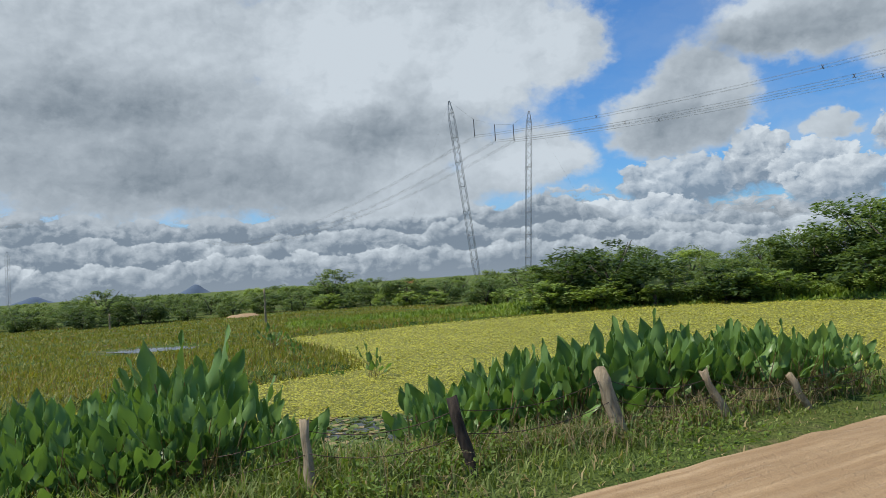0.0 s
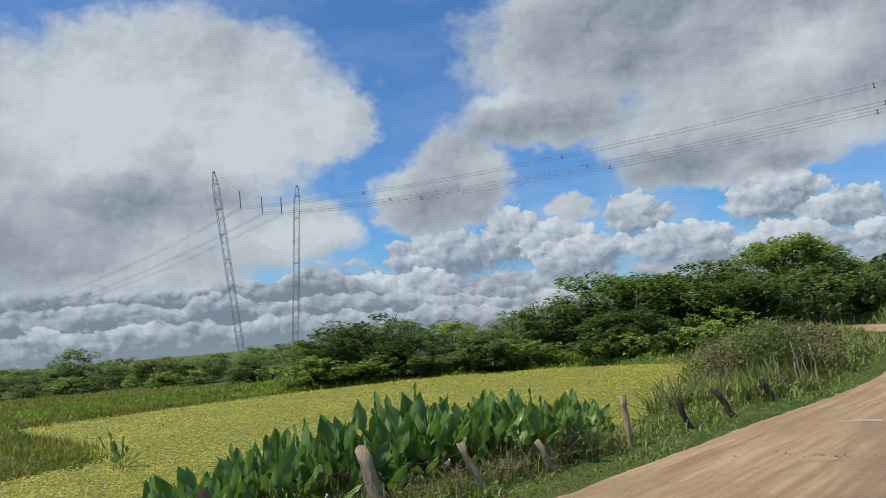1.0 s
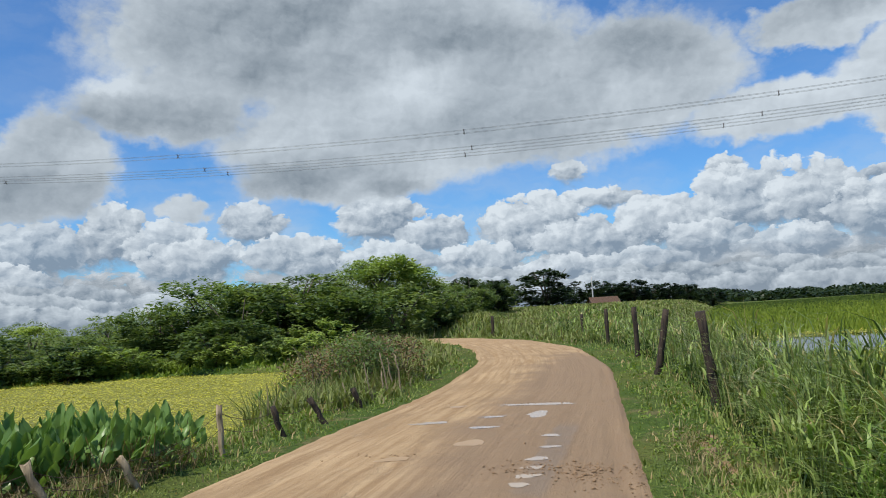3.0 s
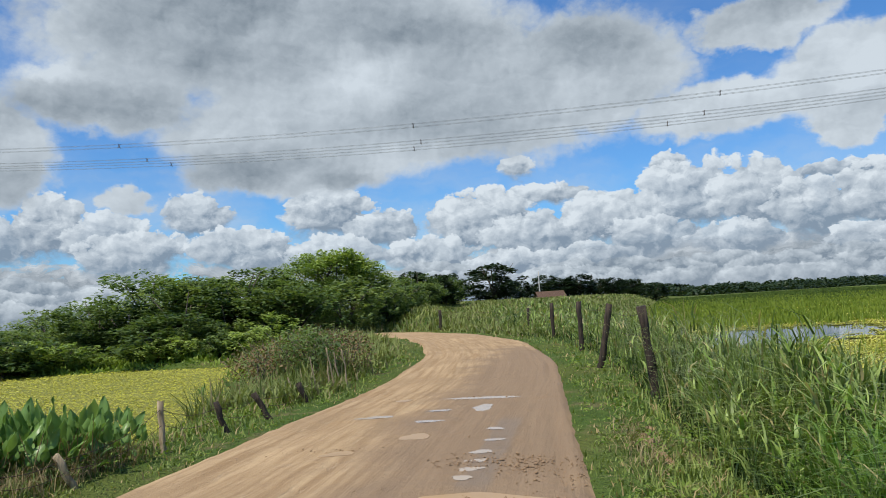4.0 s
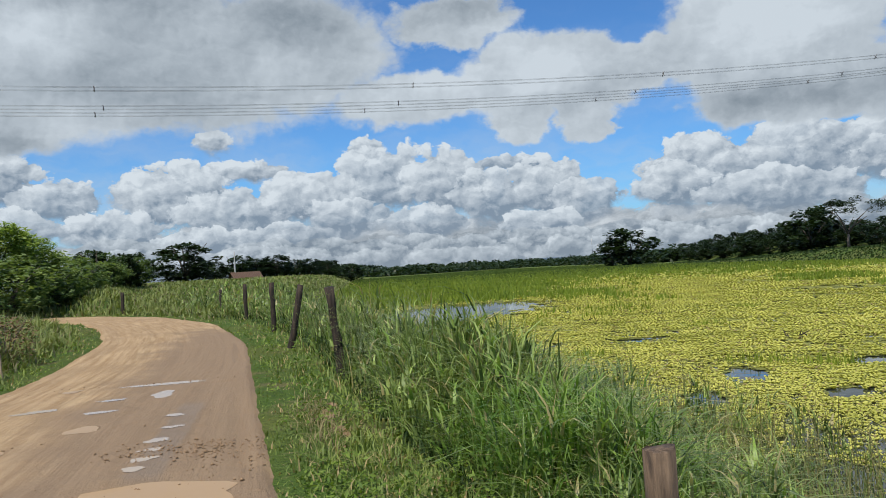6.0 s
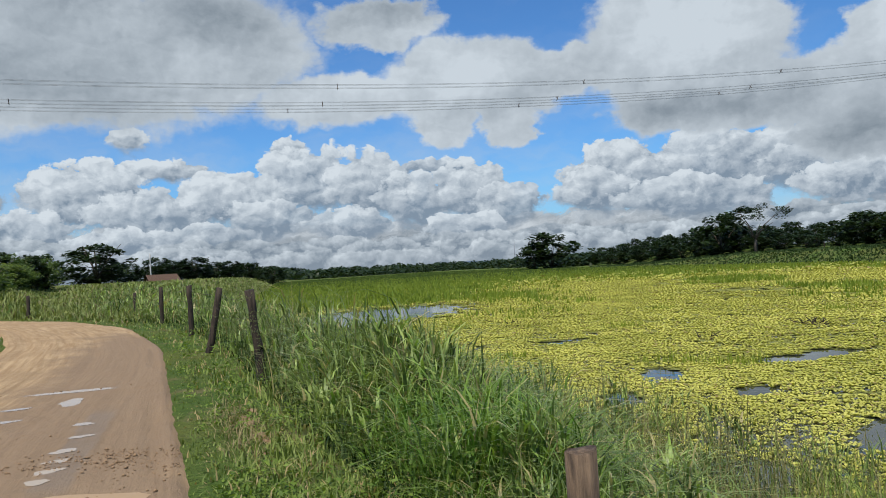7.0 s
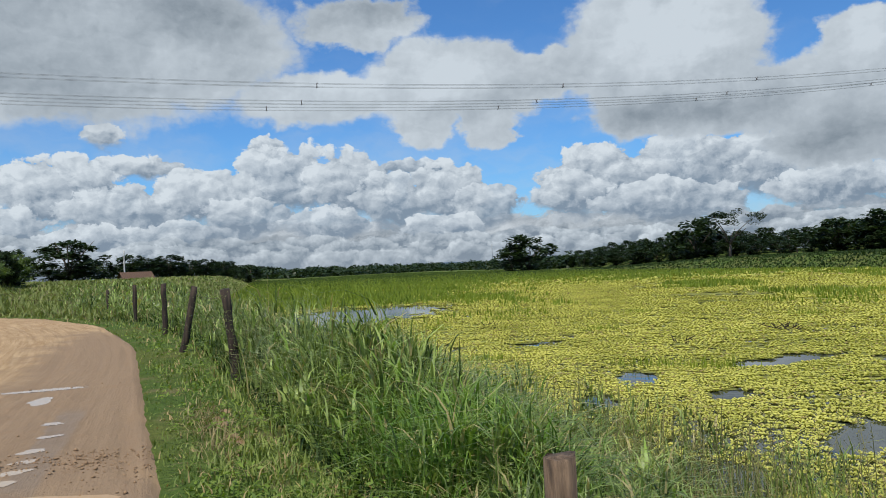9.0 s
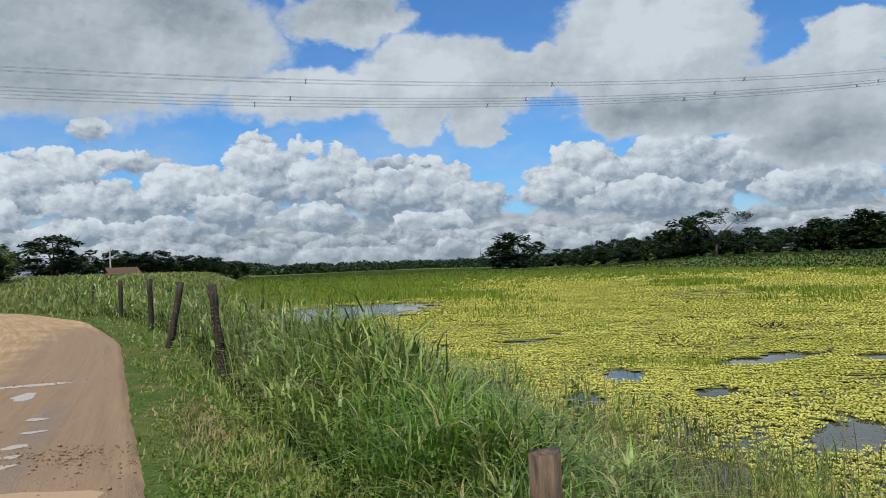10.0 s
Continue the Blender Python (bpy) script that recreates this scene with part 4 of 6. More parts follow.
def build_weed():
    x, y, d = polar(300000, -50, 42, 8.5, 46)
    s = shore(x, y, POND_LEFT)
    near = patchy(x, y, 1.1, 4, -0.5, 0.3) * 0.75 + 0.1
    bare = np.where((d < 13.5) & (x > -2.4) & (x < 0.8), 0.0, np.where(d < 11.5, near, 1.0))
    k = (s < 0.25) & (rng.uniform(0, 1, len(x)) < bare)
    x, y, d = x[k], y[k], d[k]
    v, f = leaf_quads(np.stack([x, y, WATER_Z + 0.02 + rng.uniform(0, 0.06, len(x))], 1), (0.010 + 0.00092 * d) * rng.uniform(0.6, 1.4, len(x)), 0.75, 2.0)
    tagged(np_object("floating_weed", v, f, MAT_WEED), "yellow-green floating weed carpet covering the pond", "water plants", kind="stuff")
    # the carpet itself, below the single leaves
    n = 150
    gx, gy = np.meshgrid(np.linspace(-16, 23, n), np.linspace(8, 42, n), indexing="ij")
    cx, cy = 0.25 * (gx[:-1, :-1] + gx[1:, :-1] + gx[1:, 1:] + gx[:-1, 1:]), 0.25 * (gy[:-1, :-1] + gy[1:, :-1] + gy[1:, 1:] + gy[:-1, 1:])
    dd = np.hypot(cx, cy)
    ok = (shore(cx, cy, POND_LEFT) < 0.15) & (dd > 11.3 + 0.6 * wave(cx, cy, 1.0, 2)) & ~((dd < 13.7 + 0.4 * wave(cx, cy, 1.0, 5)) & (cx > -2.6) & (cx < 1.0))
    i = np.arange(n * n).reshape(n, n)
    f = np.stack([i[:-1, :-1], i[1:, :-1], i[1:, 1:], i[:-1, 1:]], -1)[ok]
    vv = np.stack([gx, gy, WATER_Z + 0.018 + 0.012 * wave(gx, gy, 0.5, 3)], -1).reshape(-1, 3)
    u, inv = np.unique(f, return_inverse=True)
    tagged(np_object("weed_carpet", vv[u], inv.reshape(-1, 4), MAT_CARPET, smooth=True), "dense matted yellow-green weed on the water", "water plants", kind="stuff")
    # darker pads in the gap by the bank
    x, y = scatter(2600, -3.5, 2.5, 8.6, 13.5, lambda a, b: ((shore(a, b, POND_LEFT) < -0.1) & (np.hypot(a, b) < 14)) * 1.0)
    v, f = leaf_quads(np.stack([x, y, WATER_Z + 0.02 + rng.uniform(0, 0.03, len(x))], 1), rng.uniform(0.05, 0.11, len(x)), 0.8, 2.5)
    tagged(np_object("floating_pads", v, f, MAT_TURF), "dark green floating pads in the gap beside the bank", "water plants", kind="stuff")
    # rosettes on the other pond, with gaps of water
    x, y, d = polar(125000, 42, 118, 6.0, 95)
    s = shore(x, y, POND_RIGHT)
    cover = open_water(x, y) * (0.35 + 0.65 * patchy(x, y, 2.0, 6, -0.95, -0.1)) * smoothstep(-0.2, -2.5, s + 0.6 * wave(x, y, 1.3, 2)) * (0.5 + 0.5 * smoothstep(8, 15, d))
    cover = np.where(d > 42, open_water(x, y) * (1 - 0.9 * patchy(x, y, 9, 12, 0.3, 0.6)), cover)
    cover = cover * (1 - 0.88 * smoothstep(46, 58, d) * smoothstep(90, 78, bearing(x, y))) * (1 - 0.75 * smoothstep(72, 95, d))
    k = rng.uniform(0, 1, len(x)) < cover
    x, y, d = x[k], y[k], d[k]
    size = (0.012 + 0.00165 * d) * rng.uniform(0.7, 1.3, len(x))
    reps = 4
    a = rng.uniform(0, 6.28, len(x))[:, None] + np.arange(reps) * 2 * math.pi / reps
    cx, cy = x[:, None] + np.cos(a) * size[:, None] * 0.9, y[:, None] + np.sin(a) * size[:, None] * 0.9
    cz = WATER_Z + 0.015 + 0.35 * np.minimum(size, 0.16)[:, None] + 0 * a
    out = np.stack([np.cos(a), np.sin(a), 0.55 + 0 * a], -1).reshape(-1, 3)
    out /= np.linalg.norm(out, axis=1)[:, None]
    side = np.stack([-np.sin(a), np.cos(a), 0 * a], -1).reshape(-1, 3)
    c = np.stack([cx, cy, cz], -1).reshape(-1, 3)
    sz = np.repeat(size, reps)[:, None]
    v = np.stack([c - out * sz, c + side * sz * 0.75 + out * sz * 0.4, c + out * sz, c - side * sz * 0.75 + out * sz * 0.4], 1).reshape(-1, 3)
    v[:, 2] = np.maximum(v[:, 2], WATER_Z + 0.004)
    tagged(np_object("floating_rosettes", v, np.arange(len(v)).reshape(-1, 4), MAT_WEED_R), "pale yellow-green floating rosettes with gaps of open water", "water plants", kind="stuff")
    # matted patches between the rosettes
    x, y, d = polar(26000, 42, 118, 7.0, 130)
    cover = open_water(x, y) * (0.30 + 0.70 * patchy(x, y, 2.0, 6, -0.8, 0.0)) * smoothstep(-0.6, -3.0, shore(x, y, POND_RIGHT) + 0.6 * wave(x, y, 1.3, 2)) * smoothstep(11, 18, d)
    cover = cover * (1 - 0.85 * smoothstep(48, 62, d) * smoothstep(90, 78, bearing(x, y))) * (1 - 0.85 * smoothstep(72, 105, d))
    k = rng.uniform(0, 1, len(x)) < cover
    x, y, d = x[k], y[k], d[k]
    a = np.arange(8) * math.pi / 4 + rng.uniform(0, 6.3, len(x))[:, None]
    q = (0.03 + 0.0095 * d)[:, None] * rng.uniform(0.55, 1.3, (len(x), 8))
    z = WATER_Z + 0.006 + rng.uniform(0, 0.02, len(x))[:, None] + 0 * a
    v = np.stack([x[:, None] + q * np.cos(a), y[:, None] + q * np.sin(a), z], -1).reshape(-1, 3)
    i = (8 * np.arange(len(x)))[:, None, None]
    f = (np.array([(0, 1, 2, 3), (0, 3, 4, 7), (4, 5, 6, 7)])[None] + i).reshape(-1, 4)
    tagged(np_object("weed_patches", v, f, MAT_CARPET), "matted patches of yellow-green weed on the large pond", "water plants", kind="stuff")
    x, y, d = polar(60000, 60, 116, 80, 420)
    k = (shore(x, y, POND_RIGHT) < 0) & (rng.uniform(0, 1, len(x)) < 1 - 0.85 * patchy(x, y, 14, 12, 0.0, 0.5)) & (rng.uniform(80, 125, len(x)) > d) & (rng.uniform(74, 92, len(x)) < bearing(x, y))
    x, y, d = x[k], y[k], d[k]
    v, f = leaf_quads(np.stack([x, y, WATER_Z + 0.04 + 0 * x], 1), 0.0052 * d * rng.uniform(0.6, 1.3, len(x)), 0.7, 1.6)
    tagged(np_object("far_weed", v, f, MAT_WEED_R), "far yellow-green floating weed on the large pond", "water plants", kind="stuff")


def reed_beds():
    # green beds standing in the large pond
    x, y, d = polar(190000, 50, 116, 30, 420)
    s = shore(x, y, POND_RIGHT)
    b = bearing(x, y)
    band = patchy(x * 0.35 + y * 0.2, y - 0.25 * x, 7, 12, 0.4, 0.65) * smoothstep(30, 70, d) + smoothstep(72, 125, d + 14 * wave(x, y, 18, 5)) + 0.95 * smoothstep(48, 56, d) * smoothstep(86, 74, b) * patchy(x, y, 20, 17, -1.2, -0.4)
    k = (s < 0.5) & (rng.uniform(0, 1, len(x)) < np.clip(band, 0, 1)) & (open_water(x, y) > 0.9)
    x, y, d = x[k], y[k], d[k]
    v, f = blade_strips(np.stack([x, y, np.full(len(x), WATER_Z)], 1), rng.uniform(0.16, 0.46, len(x)), 0.0029 * d, 0.4 * rng.uniform(0, 1, len(x)), rng.uniform(0, 6.3, len(x)), segs=1)
    # distant blades get the tint that holds painted cloud shade
    far = rng.uniform(110, 230, len(x)) < d
    for name, mat, sel, label in (("reed_beds", MAT_REED, ~far, "bright green reed beds standing in the shallow pond"), ("far_reed_beds", MAT_SHADE_REED, far, "dull green reed beds along the far shore, cloud shade in their colour")):
        u, inv = np.unique(f[sel], return_inverse=True)
        tagged(np_object(name, v[u], inv.reshape(-1, 4), mat), label, "reeds", kind="stuff")
    # single tufts nearer by
    c = np.array([(17.8, -1.8), (17.2, -3.1), (19.3, 2.0), (27, -1), (31, -9), (35, -3), (29, 5), (26, -12), (33, 3)])
    i = rng.integers(0, len(c), 1100)
    p = c[i] + rng.normal(size=(len(i), 2)) * np.array([0.25, 0.38])
    v, f = blade_strips(np.column_stack([p, np.full(len(p), WATER_Z)]), rng.uniform(0.10, 0.32, len(p)), np.full(len(p), 0.022), 0.4 * rng.uniform(0, 1, len(p)), rng.uniform(0, 6.3, len(p)), segs=2)
    tagged(np_object("reed_tufts", v, f, MAT_REED), "small green reed tufts among floating rosettes", "reeds", kind="stuff")


# ---------------------------------------------------------------- grasses
RIGHT_POSTS = [(2.93, -0.1, 2.91, -0.1, 0.94, 0.062), (12.12, 5.42, 12.05, 5.56, 1.42, 0.075), (16.17, 8.68, 16.34, 8.37, 1.43, 0.072), (21.4, 12.04, 21.39, 12.05, 1.5, 0.072), (28.2, 17.23, 28.19, 17.24, 1.45, 0.075),
               (33.5, 21.94, 33.49, 21.94, 1.2, 0.08), (38.37, 32.06, 38.37, 32.06, 1.3, 0.1)]


def build_grass():
    # trodden verge turf on both sides of the road
    x, y, d = polar(200000, -60, 112, 2.0, 60)
    rd = road_distance(x, y)
    k = (rd > -0.03) & (rd < 2.2) & (shore(x, y, POND_LEFT) > 0) & (shore(x, y, POND_RIGHT) > 0) & (rng.uniform(0, 1, len(x)) < 0.25 + 0.75 * smoothstep(-0.1, 0.35, rd + 0.12 * wave(x, y, 0.5, 3)))
    x, y, d, rd = x[k], y[k], d[k], rd[k]
    tagged(np_object("verge_grass", *blade_strips(np.stack([x, y, terrain(x, y) - 0.02], 1), rng.uniform(0.04, 0.17, len(x)) * (0.5 + 0.7 * smoothstep(0, 1.2, rd)) * (0.55 + 0.9 * patchy(x, y, 0.7, 31, -0.4, 0.6)) + 0.0006 * d, 0.009 + 0.0014 * d, rng.uniform(0.1, 1.3, len(x)), rng.uniform(0, 6.3, len(x)), segs=2), MAT_TURF),
           "short green verge grass beside the dirt road", "grass", kind="stuff")
    # tall grass along the right-hand fence, down to the water: tussocks whose blades arch outward
    x, y, d = polar(9600, 40, 125, 2.4, 70)
    rd, s = road_distance(x, y), shore(x, y, POND_RIGHT)
    side = np.where(x > 26, bearing(x, y) > 54, (x * 0.55 - y * 0.83) > -1.0)
    edge = 1.75 + 0.3 * wave(x, y, 1.6, 4)
    dens = smoothstep(edge - 0.4, edge + 0.3, rd) * (0.12 + 0.88 * smoothstep(-2.6, -0.5, s + 0.5 * wave(x, y, 0.9, 5))) * smoothstep(-4.2, -3.0, s)
    k = side & (rng.uniform(0, 1, len(x)) < dens * np.where(d < 4.3, np.where(bearing(x, y) > 74, 0.0, 0.5), 1.0) * smoothstep(104, 84, bearing(x, y) + 4 * wave(x, y, 1.1, 19)))
    x, y, d, rd, s = x[k], y[k], d[k], rd[k], s[k]
    tall = 1.22 * np.clip(0.80 + 0.3 * wave(x, y, 2.3, 8) + 0.55 * np.exp(-(np.hypot(x - 13, y - 5.0) / 4.5) ** 2), 0.45, 1.6) * rng.uniform(0.75, 1.2, len(x))
    tall *= np.interp(rd, [1.0, 1.6, 2.3, 5.0], [0.45, 0.8, 1.2, 1.1]) * (0.52 + 0.48 * smoothstep(-1.6, 0.9, s)) * np.where(d < 5, 0.8, 1.0)
    for px, py, *_ in RIGHT_POSTS[1:5]:
        # trodden down on the road side of each post
        tall *= 1 - 0.5 * np.exp(-((x - px + 0.35) / 0.8) ** 2 - ((y - py - 0.1) / 0.8) ** 2)
    reps = np.maximum(9, (40 * np.clip(10 / d, 0.35, 1.2))).astype(int)
    i = np.repeat(np.arange(len(x)), reps)
    n = len(i)
    a = rng.uniform(0, 6.283, n)
    rad = np.abs(rng.normal(0, 1, n)) * (0.10 + 0.006 * d[i])
    bx, by = x[i] + rad * np.cos(a), y[i] + rad * np.sin(a)
    # a third are upright culms, the rest leaves that arch away from them at all heights
    culm = rng.uniform(0, 1, n) < 0.2
    h = np.where(culm, tall[i] * rng.uniform(0.6, 1.1, n), np.clip(tall[i], 0.5, 1.4) * rng.uniform(0.16, 0.46, n))
    foot = np.where(culm, 0, tall[i] * rng.uniform(0.0, 0.80, n))
    lean = np.where(culm, np.clip(rng.normal(0.3, 0.3, n), 0.0, 1.2), rng.uniform(0.2, 2.1, n))
    wide = np.where(culm, 0.008 + 0.0010 * d[i], 0.019 + 0.0013 * d[i]) * rng.uniform(0.55, 1.4, n) * np.clip(d[i] / 7, 0.5, 1)
    v, f = blade_strips(np.stack([bx, by, np.maximum(terrain(bx, by), WATER_Z) - 0.02 + foot], 1), h, wide, lean, a + rng.normal(0, 1.0, n), segs=3)
    fresh = rng.uniform(0, 1, n) < 0.06 + 0.85 * np.exp(-((bx - 5.8) / 1.3) ** 2 - ((by - 1.1) / 1.2) ** 2)
    f = f.reshape(n, -1, 4)
    for name, mat, sel, label in (("tall_grass", MAT_GRASS, ~fresh, "tall rank green grass along the fence by the pond"), ("fresh_tall_grass", MAT_FRESH, fresh, "bright fresh green grass between the road and the pond")):
        u, inv = np.unique(f[sel].reshape(-1, 4), return_inverse=True)
        tagged(np_object(name, v[u], inv.reshape(-1, 4), mat), label, "grass", kind="stuff")
    # low undergrowth between the tussocks, the shade of the gaps put into its colour
    x, y, d = polar(60000, 40, 125, 2.4, 40)
    rd, s = road_distance(x, y), shore(x, y, POND_RIGHT)
    k = (rd > 1.3) & (s > -0.8) & np.where(x > 26, bearing(x, y) > 54, (x * 0.55 - y * 0.83) > -1.0)
    x, y, d = x[k], y[k], d[k]
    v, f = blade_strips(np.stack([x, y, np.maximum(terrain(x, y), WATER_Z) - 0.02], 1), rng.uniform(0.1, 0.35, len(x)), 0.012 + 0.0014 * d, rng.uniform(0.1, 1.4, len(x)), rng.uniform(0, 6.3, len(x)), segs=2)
    tagged(np_object("undergrowth", v, f, MAT_SHADE_GRASS), "low mixed grass between the tall tussocks, coloured dark for shade", "grass", kind="stuff")
    # thin grass that wades in the shallows among the rosettes
    x, y, d = polar(60000, 70, 122, 3.0, 20)
    s = shore(x, y, POND_RIGHT)
    k = (s < 0.4) & (rng.uniform(0, 1, len(x)) < smoothstep(-4.6, -1.0, s + 0.9 * wave(x, y, 1.1, 6)) * (0.12 + 0.88 * patchy(x, y, 0.8, 21, -0.35, 0.35)))
    x, y, d = x[k], y[k], d[k]
    v, f = blade_strips(np.stack([x, y, np.full(len(x), WATER_Z - 0.02)], 1), rng.uniform(0.12, 0.52, len(x)), (0.006 + 0.0009 * d) * rng.uniform(0.6, 1.4, len(x)), rng.uniform(0.05, 1.2, len(x)), rng.uniform(0, 6.3, len(x)), segs=2)
    tagged(np_object("wading_grass", v, f, MAT_WADING), "thin green grass standing in the pond's shallows", "grass", kind="stuff")
    # thin stems with loose seed heads between the tall grass and the water
    x, y, d = polar(6500, 62, 118, 5.0, 20)
    s = shore(x, y, POND_RIGHT)
    k = rng.uniform(0, 1, len(x)) < smoothstep(-4.5, -1.0, s + 0.7 * wave(x, y, 1.2, 15)) * smoothstep(1.4, 0.3, s) * (0.2 + 0.8 * patchy(x, y, 1.3, 25, -0.4, 0.4))
    x, y, d = x[k], y[k], d[k]
    n = len(x)
    root = np.stack([x, y, np.maximum(terrain(x, y), WATER_Z) - 0.02], 1)
    hh, ln, hd = rng.uniform(0.45, 1.05, n), rng.uniform(0.05, 0.7, n), rng.uniform(0, 6.3, n)
    v, f = blade_strips(root, hh, 0.004 + 0.0006 * d, ln, hd, segs=3)
    tip = root + np.stack([np.cos(hd), np.sin(hd), 0 * hd], 1) * (ln * hh)[:, None]
    tip[:, 2] = root[:, 2] + hh * (1 - 0.35 * np.clip(ln, 0, 1.5))
    c = np.repeat(tip, 9, 0) + rng.normal(size=(9 * n, 3)) * np.array([0.035, 0.035, 0.07]) - np.array([0, 0, 0.08])
    v2, f2 = leaf_quads(c, 0.012 + 0.0006 * np.repeat(d, 9), 0.3, 0.1)
    tagged(np_object("seeding_grass", np.vstack([v, v2]), np.vstack([f, f2 + len(v)]), MAT_SEED), "thin olive-tan seeding grass at the water's edge", "grass", kind="stuff")
    # flowering stems that stand above it
    n = 520
    t = rng.uniform(0, 1, n) ** 1.5
    x, y = 10.4 + 16 * t + rng.normal(0, 0.7, n), 3.6 + 9.0 * t + rng.normal(0, 0.6, n)
    k = road_distance(x, y) > 1.7
    x, y, n = x[k], y[k], int(k.sum())
    root = np.stack([x, y, terrain(x, y)], 1)
    hh, ln, hd = rng.uniform(1.1, 1.95, n), rng.uniform(0.25, 0.9, n), rng.uniform(0, 6.3, n)
    v, f = blade_strips(root, hh, np.full(n, 0.009), ln, hd, segs=4)
    tip = root + np.stack([np.cos(hd), np.sin(hd), 0 * hd], 1) * (ln * hh)[:, None]
    tip[:, 2] = root[:, 2] + hh * (1 - 0.35 * np.clip(ln, 0, 1.5))
    c = np.repeat(tip, 14, 0) + rng.normal(size=(14 * n, 3)) * np.array([0.09, 0.09, 0.07]) - np.array([0, 0, 0.04])
    v2, f2 = leaf_quads(c, 0.022, 0.3, 0.2)
    tagged(np_object("grass_stems", np.vstack([v, v2]), np.vstack([f, f2 + len(v)]), MAT_DRY_GREEN), "thin pale flowering grass stems above the fence", "grass", kind="stuff")
    # bank between the road and the left-hand pond
    x, y, d = polar(120000, -48, 46, 4.5, 34)
    rd, s = road_distance(x, y), shore(x, y, POND_LEFT)
    left = bearing(x, y) < 47
    k = left & (rd > 0.9) & (s > -0.7) & (rd < 9) & (rng.uniform(0, 1, len(x)) < smoothstep(0.8, 1.5, rd) * (0.45 + 0.55 * patchy(x, y, 1.2, 7, -0.6, 0.3)))
    x, y, d, rd, s = x[k], y[k], d[k], rd[k], s[k]
    lush = smoothstep(7, 12, x)
    h = rng.uniform(0.12, 0.42, len(x)) * (0.6 + 0.5 * smoothstep(1, 2.4, rd)) * (1 + 0.25 * lush)
    v, f = blade_strips(np.stack([x, y, np.maximum(terrain(x, y), WATER_Z) - 0.02], 1), h, 0.010 + 0.0014 * d, rng.uniform(0.1, 1.2, len(x)), rng.uniform(0, 6.3, len(x)), segs=2)
    pick = rng.uniform(0, 1, len(x)) < 0.25 + 0.5 * lush
    f = f.reshape(len(x), -1, 4)
    for name, mat, sel, label in (("bank_grass", MAT_TURF, ~pick, "mixed green and dry grass on the bank"), ("bank_green_grass", MAT_REED2, pick, "fresh green grass on the bank above the pond")):
        g = f[sel].reshape(-1, 4)
        u, inv = np.unique(g, return_inverse=True)
        tagged(np_object(name, v[u], inv.reshape(-1, 4), mat), label, "grass", kind="stuff")
    # small broad-leaved weeds along both verges
    x, y, d = polar(150000, -50, 100, 3.0, 26)
    rd = road_distance(x, y)
    k = (rd > 0.15) & (rd < 3.0) & (shore(x, y, POND_LEFT) > -0.2) & (shore(x, y, POND_RIGHT) > 0.3) & (rng.uniform(0, 1, len(x)) < 0.85 * patchy(x, y, 0.9, 13, -0.2, 0.5))
    x, y, d, rd = x[k], y[k], d[k], rd[k]
    v, f = leaf_quads(np.stack([x, y, terrain(x, y) + rng.uniform(0.02, 0.24, len(x)) * smoothstep(0.1, 1.0, rd)], 1), (0.016 + 0.0011 * d) * rng.uniform(0.6, 1.6, len(x)), 0.42, 0.5)
    tagged(np_object("verge_weeds", v, f, MAT_REED2), "small leafy green weeds along the road's edges", "weeds", kind="stuff")
    # dry stalks and dead stems by the left-hand fence
    i = rng.integers(0, 9, 4600)
    c = np.array([(0.8, 7.2), (2.2, 8.0), (3.3, 8.6), (4.5, 9.2), (-0.5, 6.8), (12.3, 14.6), (2.9, 8.4), (1.4, 7.6), (3.8, 8.9)])[i]
    p = c + rng.normal(size=c.shape) * np.where(i == 5, 1.3, 0.5)[:, None]
    k = road_distance(p[:, 0], p[:, 1]) > 0.8
    p = p[k]
    v, f = blade_strips(np.column_stack([p, np.maximum(terrain(p[:, 0], p[:, 1]), WATER_Z)]), rng.uniform(0.10, 0.42, len(p)) * np.where(p[:, 0] > 8, 2.4, 1), np.full(len(p), 0.009), rng.uniform(0.1, 1.6, len(p)), rng.uniform(0, 6.3, len(p)), segs=3)
    tagged(np_object("dry_stalks", v, f, MAT_DRY), "brown dead stalks tangled beside the old fence", "dry plants", kind="stuff")
    # rank grass on the mound inside the bend and in the field behind the bend
    x, y, d = polar(105000, 32, 70, 13, 230)
    rd, b = road_distance(x, y), bearing(x, y)
    inner = (b < 48.5) & (rd < 9) & (d > 14.5) & (d < 60)
    outer = (b > 47) & (d > 36)
    k = (inner | outer) & (rd > 0.5) & (shore(x, y, POND_LEFT) > 0.2) & (shore(x, y, POND_RIGHT) > 0) & (rng.uniform(0, 1, len(x)) < smoothstep(0.5, 1.5, rd))
    x, y, d, rd = x[k], y[k], d[k], rd[k]
    h = rng.uniform(0.35, 0.95, len(x)) * np.clip(0.85 + 0.3 * wave(x, y, 3, 6), 0.4, 1.3) * (0.35 + 0.65 * smoothstep(0.5, 2.5, rd)) * np.where(d > 60, 0.6, np.where((bearing(x, y) < 48.5) & (d < 34), 1.45, 1.0))
    v, f = blade_strips(np.stack([x, y, terrain(x, y) - 0.03], 1), h, 0.018 + 0.0019 * d, rng.uniform(0.1, 1.3, len(x)), rng.uniform(0, 6.3, len(x)), segs=2)
    tagged(np_object("field_grass", v, f, MAT_FIELD), "rank green grass of the field round the bend", "grass", kind="stuff")
    # fresh grass and weeds along the far shore, below the trees
    x, y, d = polar(34000, -12, 46, 33, 52)
    s, front = shore(x, y, POND_LEFT), np.interp(bearing(x, y), FRONT[:, 0], FRONT[:, 1])
